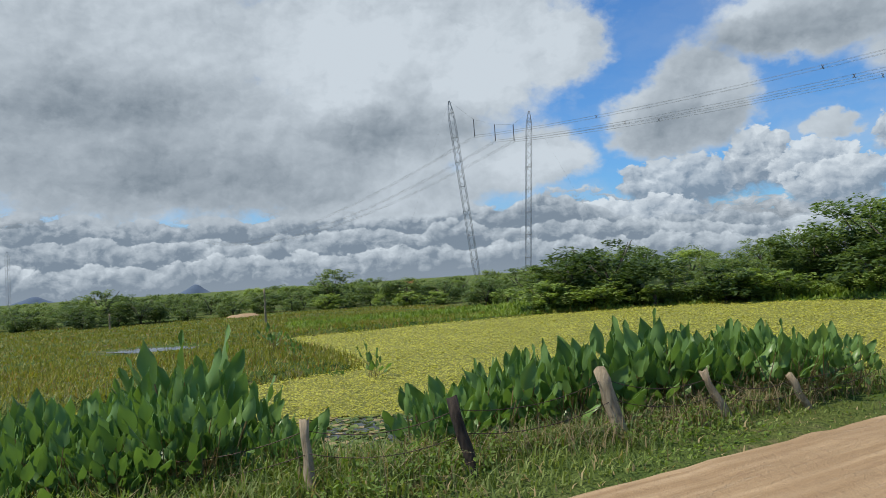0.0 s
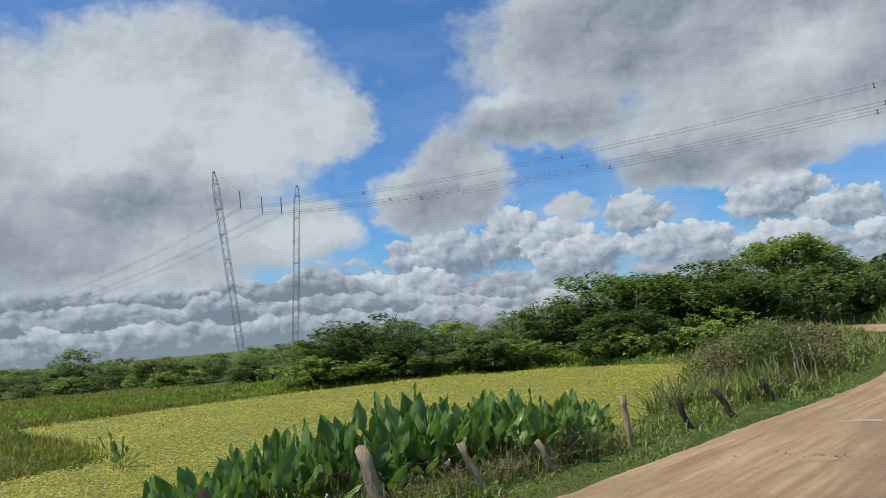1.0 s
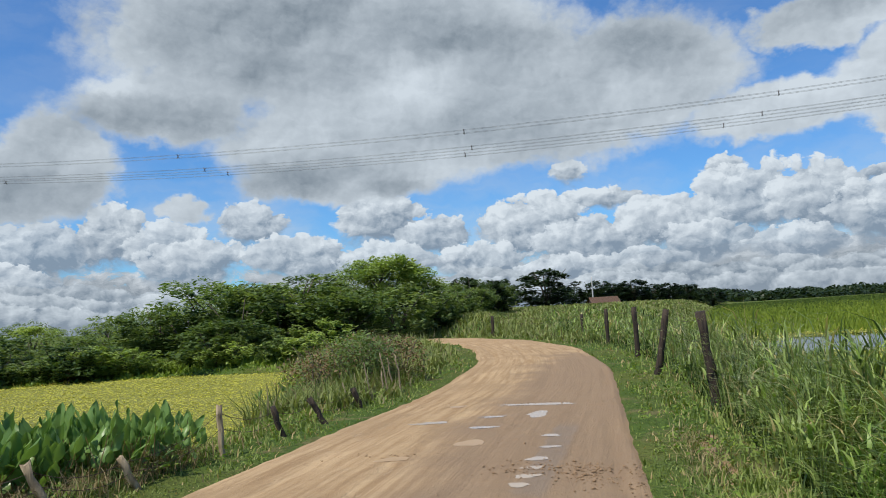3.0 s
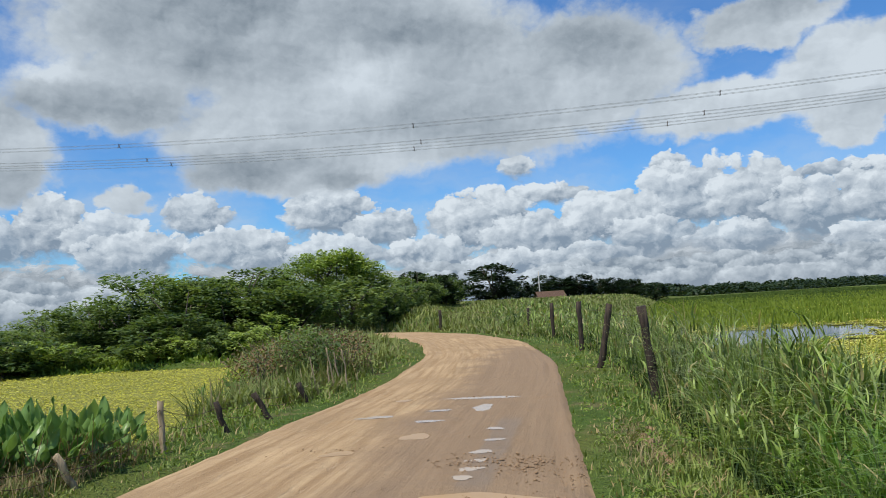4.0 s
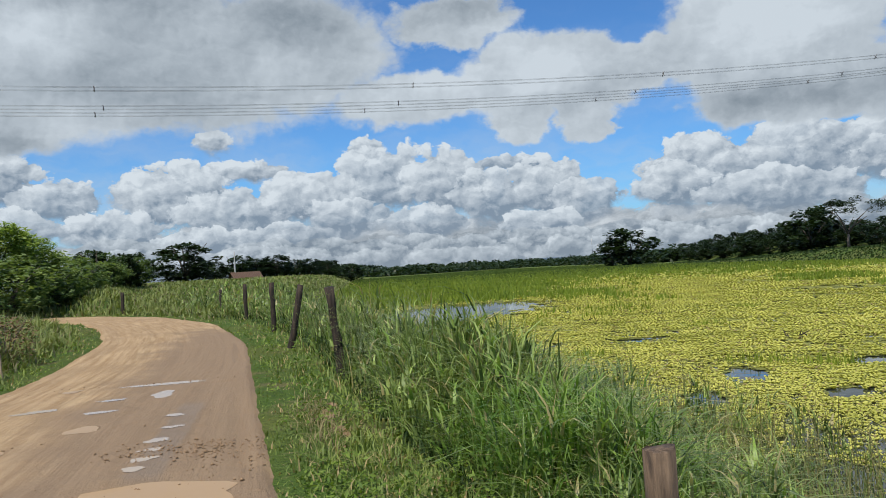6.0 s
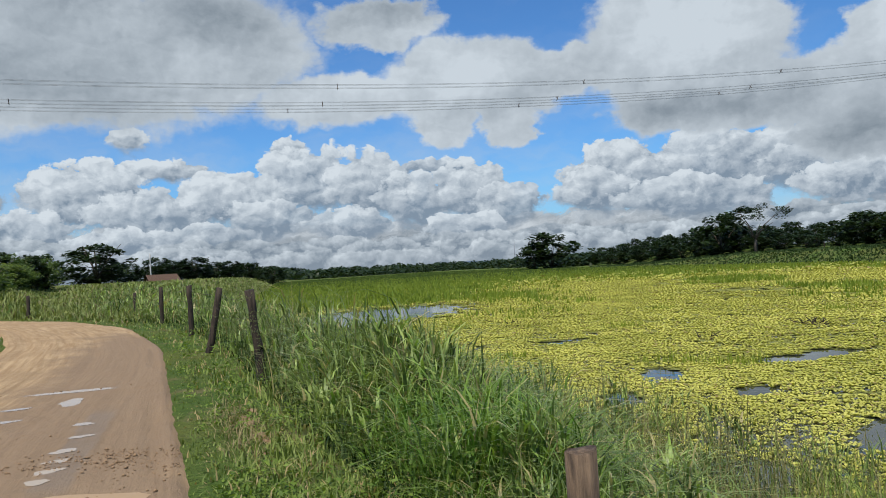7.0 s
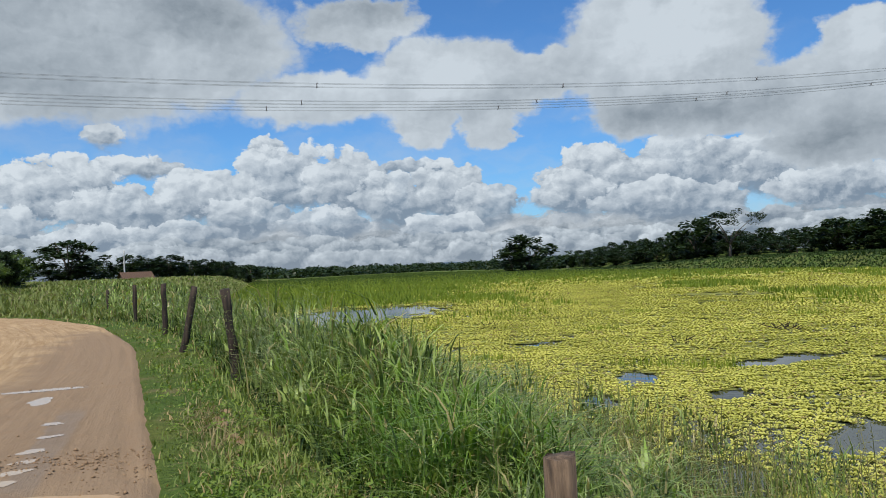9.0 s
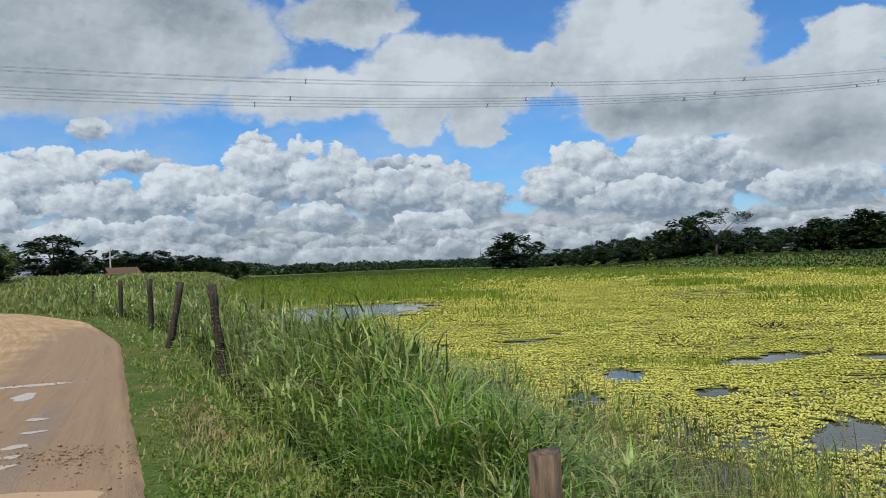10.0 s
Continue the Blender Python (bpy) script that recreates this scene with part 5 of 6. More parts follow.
    k = (s > -0.3) & (d < front + 3) & (road_distance(x, y) > 3) & (y > 25)
    x, y, d, s = x[k], y[k], d[k], s[k]
    h = rng.uniform(0.2, 0.6, len(x)) * (0.5 + 0.7 * patchy(x, y, 3, 5, -0.5, 0.5)) * smoothstep(-0.5, 2.0, s) * np.interp(bearing(x, y), [-2, 12], [0.5, 1.25])
    v, f = blade_strips(np.stack([x, y, np.maximum(terrain(x, y), WATER_Z) - 0.02], 1), h, 0.0032 * d, rng.uniform(0.1, 0.9, len(x)), rng.uniform(0, 6.3, len(x)), segs=2)
    tagged(np_object("shore_grass", v, f, MAT_REED2), "fresh green growth along the pond's far shore", "grass", kind="stuff")
    # marsh on the far left
    x, y, d = polar(190000, -50, 20, 12, 76)
    s = shore(x, y, POND_LEFT)
    pool = np.hypot((x + 12.3) / 2.0, (y - 31) / 1.6) + 0.3 * wave(x, y, 1.0, 3)
    front = np.interp(bearing(x, y), FRONT[:, 0], FRONT[:, 1])
    k = (s > -0.15) & (d < front + 2) & (d > 12) & (road_distance(x, y) > 8) & (rng.uniform(0, 1, len(x)) < smoothstep(0.8, 1.4, pool) * (0.35 + 0.65 * patchy(x, y, 3, 9, -0.7, 0.2)))
    x, y, d, s = x[k], y[k], d[k], s[k]
    h = rng.uniform(0.06, 0.22, len(x)) * (0.8 + 0.5 * patchy(x, y, 4, 3, 0, 0.6)) * np.where(s < 3, 1.25, 1)
    v, f = blade_strips(np.stack([x, y, np.maximum(terrain(x, y), WATER_Z) - 0.02], 1), h, 0.0021 * d, rng.uniform(0.1, 0.9, len(x)), rng.uniform(0, 6.3, len(x)), segs=1)
    tagged(np_object("marsh_grass", v, f, MAT_MARSH), "olive and rust marsh grass round a shallow pool", "grass", kind="stuff")
    # grassy hillside beyond the large pond, cloud shade put into the blade colour
    x, y, d = polar(70000, 84, 118, 85, 210)
    k = (shore(x, y, POND_RIGHT) > -2) & (d < np.interp(bearing(x, y), FRONT[:, 0], FRONT[:, 1]) + 4)
    x, y, d = x[k], y[k], d[k]
    v, f = blade_strips(np.stack([x, y, terrain(x, y) - 0.03], 1), rng.uniform(0.16, 0.40, len(x)), 0.0030 * d, rng.uniform(0.1, 0.8, len(x)), rng.uniform(0, 6.3, len(x)), segs=1)
    tagged(np_object("hill_grass", v, f, MAT_SHADE_GRASS), "green pasture grass on the far hillside, cloud shade in its colour", "grass", kind="stuff")


def carpet_material():
    m, nt, bsdf = material("matted_weed")
    pos = place(nt)
    a, b, c = noisen(nt, pos, 0.5, 4, 0.6), noisen(nt, pos, 6, 5, 0.65), noisen(nt, pos, 26, 4, 0.6)
    col = mixc(nt, b, (0.22, 0.225, 0.026), (0.36, 0.35, 0.06))
    col = mixc(nt, rampn(nt, c, 0.35, 0.65), (0.15, 0.165, 0.022), col)
    col = mixc(nt, mathn(nt, "MULTIPLY", rampn(nt, a, 0.5, 0.7), 0.4), col, (0.36, 0.335, 0.065))
    link(nt, col, bsdf.inputs["Base Color"])
    bsdf.inputs["Roughness"].default_value = 0.8
    bumped(nt, bsdf, mathn(nt, "ADD", b, c), 0.08)
    return m


MAT_CARPET = carpet_material()
MAT_DRY_GREEN = leaf_material("flowering_stems", (0.12, 0.14, 0.05), (0.25, 0.25, 0.12), None, 0, 0.3, 0.7, 0.9)
MAT_SEED = leaf_material("seed_heads", (0.13, 0.125, 0.045), (0.30, 0.265, 0.115), None, 0, 0.3, 0.7, 0.9)
MAT_WADING = leaf_material("wading_grass_blades", (0.030, 0.062, 0.016), (0.26, 0.34, 0.075), (0.30, 0.25, 0.10), 0.06, 0.3, 0.45, 1.2, 1.3)
MAT_FRESH = leaf_material("bright_grass_blades", (0.10, 0.19, 0.03), (0.34, 0.46, 0.10), (0.38, 0.32, 0.15), 0.04, 0.4, 0.4, 0.9)
MAT_REED2 = leaf_material("fresh_grass_blades", (0.10, 0.17, 0.024), (0.26, 0.34, 0.055), None, 0, 0.35, 0.55, 0.7)
MAT_FIELD = leaf_material("field_grass_blades", (0.07, 0.11, 0.025), (0.25, 0.28, 0.09), (0.22, 0.19, 0.10), 0.12, 0.3, 0.6, 0.25)
build_weed()
reed_beds()
build_grass()


# ---------------------------------------------------------------- broad-leaved marsh plants
def broad_leaf(stalk, length, width, lean, bend):
    """A pointed paddle leaf, folded along its rib, on a long stalk; its foot is at the origin."""
    bm = bmesh.new()
    foot = [(0, 0, -0.1), (lean * stalk * 0.4, 0, stalk * 0.55), (lean * stalk, 0, stalk)]
    tube(bm, foot, [0.011, 0.009, 0.006], 4, False)
    rows = []
    n = 7
    for k in range(n + 1):
        t = k / n
        w = 1.10 * width * (math.sin(math.pi * min(1, 0.05 + t ** 0.62 * 0.95)) ** 0.85)
        a = lean * 0.8 + bend * t
        cx = lean * stalk + length * (t * math.sin(lean * 0.6) + bend * 0.5 * t * t)
        cz = stalk + length * (t * math.cos(lean * 0.6) - 0.25 * abs(bend) * t * t)
        fold = 0.35 * w
        ripple = 0.02 * math.sin(9 * t)
        rows.append([bm.verts.new((cx + fold + ripple, -w, cz)), bm.verts.new((cx + 0.3 * fold, -w * 0.5, cz)), bm.verts.new((cx, 0, cz)),
                     bm.verts.new((cx + 0.3 * fold, w * 0.5, cz)), bm.verts.new((cx + fold - ripple, w, cz))])
    for a, b in zip(rows, rows[1:]):
        for j in range(4):
            bm.faces.new((a[j], a[j + 1], b[j + 1], b[j]))
    me = bpy.data.meshes.new("leaf")
    bm.to_mesh(me)
    bm.free()
    me.materials.append(MAT_CANNA)
    me.polygons.foreach_set("use_smooth", np.ones(len(me.polygons), bool))
    return me


def build_marsh_plants():
    r = np.random.default_rng(23)
    meshes = [broad_leaf(s, l, w, a, b) for s, l, w, a, b in [(0.88, 0.40, 0.088, 0.14, 0.12), (0.76, 0.36, 0.084, 0.30, 0.3), (0.98, 0.38, 0.085, 0.06, 0.06), (0.60, 0.36, 0.09, 0.45, 0.55),
                                                               (0.46, 0.34, 0.088, 0.65, 0.8), (0.80, 0.38, 0.08, 0.22, -0.2), (0.30, 0.32, 0.085, 0.8, 0.9), (0.68, 0.38, 0.09, 0.5, 0.2)]]

    def plant(x, y, tall, n, label):
        z = max(float(terrain(x, y)), WATER_Z - 0.15)
        top = empty("marsh_plant", pose(x, y, z, rz=r.uniform(0, 360)), label, "plant", "broad-leaved plants beside the pond")
        for k in range(n):
            m = meshes[int(r.integers(0, len(meshes)))]
            ob = new("leaf", m)
            ob.parent = top
            s = tall * r.uniform(0.68, 1.14)
            ob.matrix_basis = pose(r.normal(0, 0.10), r.normal(0, 0.10), 0, r.normal(0, 15), r.normal(0, 15), 360 * (k + r.uniform(-0.4, 0.4)) / n) @ Matrix.Diagonal((s, s, s, 1))

    # the long clump behind the fence
    for _ in range(135):
        b = r.uniform(-2.2, 28.5)
        lo = np.interp(b, [-3, 5, 12, 20, 29], [6.9, 7.9, 8.4, 8.9, 9.7])
        d = lo + r.uniform(0, 1) ** 1.2 * np.interp(b, [-3, 3, 22, 29], [1.2, 2.3, 2.3, 1.2])
        x, y = at_bearing(b, d)
        z = max(float(terrain(x, y)), WATER_Z - 0.15)
        el = np.interp(b, [-3, 2.2, 5.7, 10, 15, 19, 22, 25, 29], [-9.3, -6.5, -5.9, -5.3, -4.5, -4.6, -5.0, -4.8, -6.2])
        top = 1.6 + d * math.tan(radians(el)) - z
        plant(x, y, max(0.45, top / 1.28 * r.uniform(0.82, 1.0)), int(r.integers(13, 18)), "dark green upright broad-leaved marsh plant behind the fence")
    # the rounder clump to its left
    for _ in range(125):
        b = r.uniform(-34, -11.5)
        d = np.interp(b, [-34, -20, -11], [6.5, 6.75, 6.7]) + r.uniform(0, 1) ** 1.1 * np.interp(b, [-34, -20, -14, -11], [3.0, 3.6, 2.0, 0.6])
        x, y = at_bearing(b, d)
        z = max(float(terrain(x, y)), WATER_Z - 0.15)
        el = np.interp(b, [-31, -27, -23, -19, -16.5, -12.7, -11], [-7.6, -5.9, -6.3, -4.6, -6.6, -8.7, -11]) - 2.0 * max(0, 8.2 - d)
        top = 1.6 + d * math.tan(radians(el)) - z
        plant(x, y, max(0.4, top / 1.2 * r.uniform(0.82, 1.0)), int(r.integers(13, 18)), "dark green broad-leaved marsh plant in a round clump")
    # single plants in the weed and on the marsh edge, and a thin stand on the mound's shore
    for x, y, s in [(-1.9, 19.0, 0.76), (-5.9, 25.9, 0.5), (-6.4, 27.4, 0.6), (-2.9, 19.6, 0.35), (-4.4, 21.6, 0.4), (-5.1, 25.0, 0.4)]:
        plant(x, y, s, 15, "single broad-leaved plant rising from floating weed")
    for _ in range(10):
        x, y = 13.4 + r.normal(0, 0.5), 18.6 + r.normal(0, 0.5)
        plant(x, y, 0.62 * r.uniform(0.8, 1.1), 8, "dark green broad-leaved marsh plant at the pond's corner")


build_marsh_plants()


# ---------------------------------------------------------------- fences
def post_mesh(foot, head, r0, r1, seed):
    r = np.random.default_rng(seed)
    bm = bmesh.new()
    foot, head = Vector(foot), Vector(head)
    n = 6
    pts, rad = [], []
    for k in range(n + 1):
        t = k / n
        p = foot.lerp(head, t) + Vector((r.normal(0, 0.010), r.normal(0, 0.010), 0)) * (1 if 0 < k < n else 0)
        pts.append(p)
        rad.append((r0 + (r1 - r0) * t) * r.uniform(0.88, 1.12))
    tube(bm, pts, rad, 9)
    for v in bm.verts:
        v.co += Vector((r.normal(0, 0.004), r.normal(0, 0.004), r.normal(0, 0.012) if (v.co - head).length < 3 * r1 else 0))
    return bm


def build_fence(label, posts, mat, heights, seed, dark_posts=(), bare=()):
    """Old posts with strands of wire from post to post. Each post: foot x, y, head x, y, head height, radius."""
    top = empty("fence", pose(posts[0][0], posts[0][1], 0), label, "fence")
    inv = top.matrix_world.inverted()
    ends = []
    for i, (fx, fy, hx, hy, hz, rad) in enumerate(posts):
        foot = Vector((fx, fy, float(terrain(fx, fy)) - 0.25))
        head = Vector((hx, hy, hz))
        dark = i in dark_posts
        part("post", post_mesh(inv @ foot, inv @ head, rad * 1.1, rad, seed + i), MAT_POST_DARK if dark else mat, top, "dark brown weathered post" if dark else "")
        ends.append((foot, head))
    for h in heights:
        for k0, ((f0, h0), (f1, h1)) in enumerate(zip(ends, ends[1:])):
            if k0 in bare:
                continue
            a, b = (f0 + Vector((0, 0, 0.25))).lerp(h0, h), (f1 + Vector((0, 0, 0.25))).lerp(h1, h)
            n = 10
            pts = [inv @ (a.lerp(b, k / n) - Vector((0, 0, 0.10 * 4 * (k / n) * (1 - k / n)))) for k in range(n + 1)]
            bm = bmesh.new()
            tube(bm, pts, 0.0035, 4)
            # barbs
            for k in range(int((b - a).length / 0.14)):
                t = (k + 0.5) * 0.14 / (b - a).length
                p = inv @ (a.lerp(b, t) - Vector((0, 0, 0.10 * 4 * t * (1 - t))))
                s = 0.014
                vs = [bm.verts.new(p + Vector(o)) for o in ((s, 0, s), (-s, 0.004, -s), (-s, 0, -s + 0.006))]
                bm.faces.new(vs)
            part("wire", bm, MAT_WIRE, top)


LEFT_POSTS = [(-7.2, 5.6, -7.3, 5.6, 0.5, 0.045), (-2.9, 6.5, -2.86, 6.57, 0.27, 0.04), (-1.13, 5.95, -1.21, 6.17, 0.52, 0.04), (0.19, 6.15, -0.01, 6.38, 0.58, 0.045), (1.66, 7.2, 1.44, 7.4, 0.61, 0.062),
              (2.86, 7.6, 2.55, 7.72, 0.475, 0.042), (3.85, 8.0, 3.56, 8.06, 0.33, 0.035), (5.29, 8.97, 5.26, 8.99, 0.62, 0.035), (6.66, 9.54, 6.49, 9.64, 0.42, 0.045), (7.95, 10.1, 7.64, 10.31, 0.38, 0.045), (9.62, 11.2, 9.41, 11.34, 0.33, 0.05)]
build_fence("leaning old wooden posts with sagging rusty barbed wire", LEFT_POSTS, MAT_POST, (0.55, 0.85), 40, (3, 8, 9, 10))
build_fence("dark weathered wooden posts with thin wire beside tall grass", RIGHT_POSTS, MAT_POST_BROWN, (0.7, 0.93), 60, (1, 2, 3, 4, 5, 6), (0,))


def build_stakes():
    """Thin bare stakes stuck in the mound."""
    for i, (b0, e0, b1, e1, d) in enumerate([(41.05, -5.71, 40.55, -3.2, 16.2), (42.41, -5.58, 41.75, -2.6, 16.6), (43.32, -5.3, 42.9, -2.8, 16.8), (41.9, -5.6, 41.85, -4.0, 16.4), (39.6, -5.6, 38.9, -4.6, 15.6), (42.8, -5.4, 42.3, -3.0, 17.2)]):
        x0, y0 = at_bearing(b0, d)
        x1, y1 = at_bearing(b1, d)
        top = empty("stake", pose(x0, y0, 0), "thin bare leaning stake in the overgrown bank", "stake", "stakes on the bank")
        z0 = float(terrain(x0, y0))
        bm = post_mesh((0, 0, z0 - 0.2), (x1 - x0, y1 - y0, 1.62 + d * math.tan(radians(e1))), 0.021, 0.012, 80 + i)
        part("shaft", bm, MAT_POST, top)


build_stakes()


# ---------------------------------------------------------------- dry scrub on the mound
MAT_DRY_SHRUB = leaf_material("half_dry_shrub", (0.085, 0.055, 0.028), (0.25, 0.17, 0.085), (0.12, 0.17, 0.05), 0.30, 0.2, 0.7, 0.8)


def build_mound_scrub():
    r = np.random.default_rng(5)
    for i in range(11):
        b, d = r.uniform(36.5, 43.5), r.uniform(16.5, 24)
        x, y = at_bearing(b, d)
        if road_distance(np.array([x]), np.array([y]))[0] < 1.2 or shore(np.array([x]), np.array([y]), POND_LEFT)[0] < 0:
            continue
        z = float(terrain(x, y))
        h = max(0.6, 1.62 + d * math.tan(radians(np.interp(b, [35, 38, 40.5, 43, 46.5], [-2.6, -1.5, -0.7, -1.3, -1.0]))) - z)
        brown = r.random() < 0.7
        top = empty("dry_shrub" if brown else "green_shrub", pose(x, y, z - 0.02, rz=r.uniform(0, 360)), "brown half-dry thorny shrub on the bank" if brown else "dusty green shrub on the bank", "shrub", "shrubs on the bank")
        bm = bmesh.new()
        for k in range(9):
            a, q = r.uniform(0, 6.28), r.uniform(0.2, 0.7) * h
            tube(bm, [(0, 0, 0), (q * 0.4 * math.cos(a), q * 0.4 * math.sin(a), h * 0.5), (q * math.cos(a), q * math.sin(a), h * r.uniform(0.8, 1.02))], [0.014, 0.009, 0.003], 4)
        part("stem", bm, MAT_BARK, top)
        n = 900 if brown else 1500
        g = r.normal(size=(n, 3))
        g = g / np.linalg.norm(g, axis=1)[:, None] * (r.uniform(0.1, 1, n) ** 0.45)[:, None] * np.array([0.62, 0.62, 0.5]) * h + np.array([0, 0, 0.5 * h])
        v, f = leaf_quads(g, 0.045 * r.uniform(0.6, 1.4, n), 0.45, 0.4, r)
        v[:, 2] = np.maximum(v[:, 2], 0.01)
        np_object("foliage", v, f, MAT_DRY_SHRUB if brown else MAT_TREE, top)


build_mound_scrub()


# ---------------------------------------------------------------- road details
def flat_patch(bm, cx, cy, along, across, turn, z, seed, n=22):
    r = np.random.default_rng(seed)
    ph = r.uniform(0, 6.28, 4)
    vs = []
    for k in range(n):
        a = 2 * math.pi * k / n
        q = 1 + 0.16 * math.sin(2 * a + ph[0]) + 0.12 * math.sin(3 * a + ph[1]) + 0.08 * math.sin(5 * a + ph[2])
        u, v = along * q * math.cos(a), across * q * math.sin(a)
        c, s = math.cos(radians(turn)), math.sin(radians(turn))
        vs.append(bm.verts.new((cx + u * c - v * s, cy + u * s + v * c, z)))
    bm.faces.new(vs)


def build_puddles():
    for i, (x, y, a, b, turn, mud) in enumerate(PUDDLES):
        bm = bmesh.new()
        flat_patch(bm, 0, 0, a * 1.08, b * 1.08, turn, 0, 100 + i)
        ob = part("puddle", bm, PUDDLE if mud else PUDDLE_CLEAR, None, "", False)
        ob.location = (x, y, LEVELS[i])
        tagged(ob, "muddy tan puddle lying in the clay road" if mud else "pale rain puddle reflecting the sky on the road", "puddle", "puddles on the road")


def road_height(x, y):
    k = np.argmin(np.hypot(ROAD_CO[:, 0] - x, ROAD_CO[:, 1] - y))
    return float(ROAD_CO[k, 2])


def build_clods():
    r = np.random.default_rng(9)
    verts, faces = [], []
    spots = [(6.45, 4.35, 0.45, 0.22, 520), (5.75, 3.55, 0.25, 0.5, 60), (6.05, 6.75, 0.35, 0.08, 40), (10.6, 8.0, 0.9, 0.12, 60), (7.3, 6.2, 0.2, 0.2, 16), (4.7, 4.4, 0.5, 0.2, 40), (6.2, 3.6, 0.2, 0.15, 40)]
    for cx, cy, sx, sy, n in spots:
        for _ in range(n):
            u, w = r.normal(0, sx), r.normal(0, sy)
            c, s = math.cos(radians(-62)), math.sin(radians(-62))
            x, y = cx + u * c - w * s, cy + u * s + w * c
            q = abs(r.normal(0, 0.008)) + 0.004
            base = len(verts)
            z = road_height(x, y)
            for o in ((1, 0, 0), (0, 1, 0), (-1, 0, 0), (0, -1, 0), (0, 0, 1), (0, 0, -0.6)):
                verts.append((x + o[0] * q * r.uniform(0.7, 1.4), y + o[1] * q * r.uniform(0.7, 1.4), z + 0.3 * q + o[2] * q * r.uniform(0.5, 0.9)))
            for a, b in ((0, 1), (1, 2), (2, 3), (3, 0)):
                faces.append((base + a, base + b, base + 4))
                faces.append((base + b, base + a, base + 5))
    tagged(np_object("mud_clods", verts, faces, MAT_CLOD), "small brown mud clods and gravel strewn on the road", "mud", kind="stuff")


ROAD_CO = np.empty(len(bpy.data.objects["road"].data.vertices) * 3, np.float32)
bpy.data.objects["road"].data.vertices.foreach_get("co", ROAD_CO)
ROAD_CO = ROAD_CO.reshape(-1, 3)
PUDDLE_CLEAR = water_material("puddle_sky_water", (0.40, 0.315, 0.225), 0.16, 0.002)
build_puddles()
build_clods()


# ---------------------------------------------------------------- pylons and cables
N_AXIS, U_AXIS = Vector((0.866, 0.5, 0)), Vector((-0.5, 0.866, 0))
LINE_OFF = 105.7
PHASES = ((-5.2, 35.4), (0.9, 34.4), (6.6, 34.7))


def beam(bm, a, b, r):
    tube(bm, [a, b], r, 4, False)


def lattice_mast(bm, a, b, w, bays):
    """A square lattice mast that tapers at both ends."""
    a, b = Vector(a), Vector(b)
    d = (b - a).normalized()
    s = d.cross(Vector((0.3, 1, 0))).normalized()
    q = d.cross(s)
    rings = []
    for k in range(bays + 1):
        t = k / bays
        ww = w * min(1, 0.25 + 9 * t, 0.25 + 9 * (1 - t))
        rings.append([a.lerp(b, t) + 0.5 * ww * (i * s + j * q) for i, j in ((-1, -1), (1, -1), (1, 1), (-1, 1))])
    for k, (u, v) in enumerate(zip(rings, rings[1:])):
        for i in range(4):
            beam(bm, u[i], v[i], 0.06)
            beam(bm, u[i], v[(i + 1) % 4] if k % 2 else v[i - 1], 0.035)
            if k % 4 == 0:
                beam(bm, u[i], u[(i + 1) % 4], 0.05)


def build_pylon(s, label, taller=0.0):
    c = N_AXIS * LINE_OFF + U_AXIS * s
    z = float(terrain(c.x, c.y))
    top = empty("electricity_pylon", pose(c.x, c.y, z), label, "pylon", "pylons of the power line")
    heads = []
    for sign in (-1, 1):
        foot, head = N_AXIS * (8.0 if sign > 0 else 6.9) * sign, N_AXIS * 11.9 * sign + Vector((0, 0, (42.6 if sign > 0 else 43.8) + taller - z))
        bm = bmesh.new()
        lattice_mast(bm, foot, head, 1.35, 30)
        part("mast", bm, MAT_STEEL, top, "steel lattice mast leaning outward")
        heads.append(head)
        for g in (-1, 1):
            bm = bmesh.new()
            tube(bm, [head, N_AXIS * 20 * sign + U_AXIS * 22 * g + Vector((0, 0, -0.3))], 0.008, 4)
            part("guy_wire", bm, MAT_CABLE, top)
    hang = []
    for off, h in PHASES:
        hang.append(N_AXIS * off + Vector((0, 0, h + taller - z)))
    tops = [p + Vector((0, 0, 4.2)) for p in hang]
    bm = bmesh.new()
    tube(bm, [heads[0], *tops, heads[1]], 0.014, 4)
    part("cross_rope", bm, MAT_CABLE, top)
    for p, q in zip(hang, tops):
        bm = bmesh.new()
        n = 24
        tube(bm, [q.lerp(p, k / n) for k in range(n + 1)], [0.09 if k % 2 else 0.13 for k in range(n + 1)], 6)
        part("insulator", bm, MAT_GLASSY, top)


def sling(s, h):
    """Height above the hanging point of a cable s metres along the line."""
    if s <= 155:
        return 4.29e-4 * ((s - 9.8) ** 2 - 145.2 ** 2)
    return 3.9e-4 * ((s - 325) ** 2 - 170.0 ** 2)


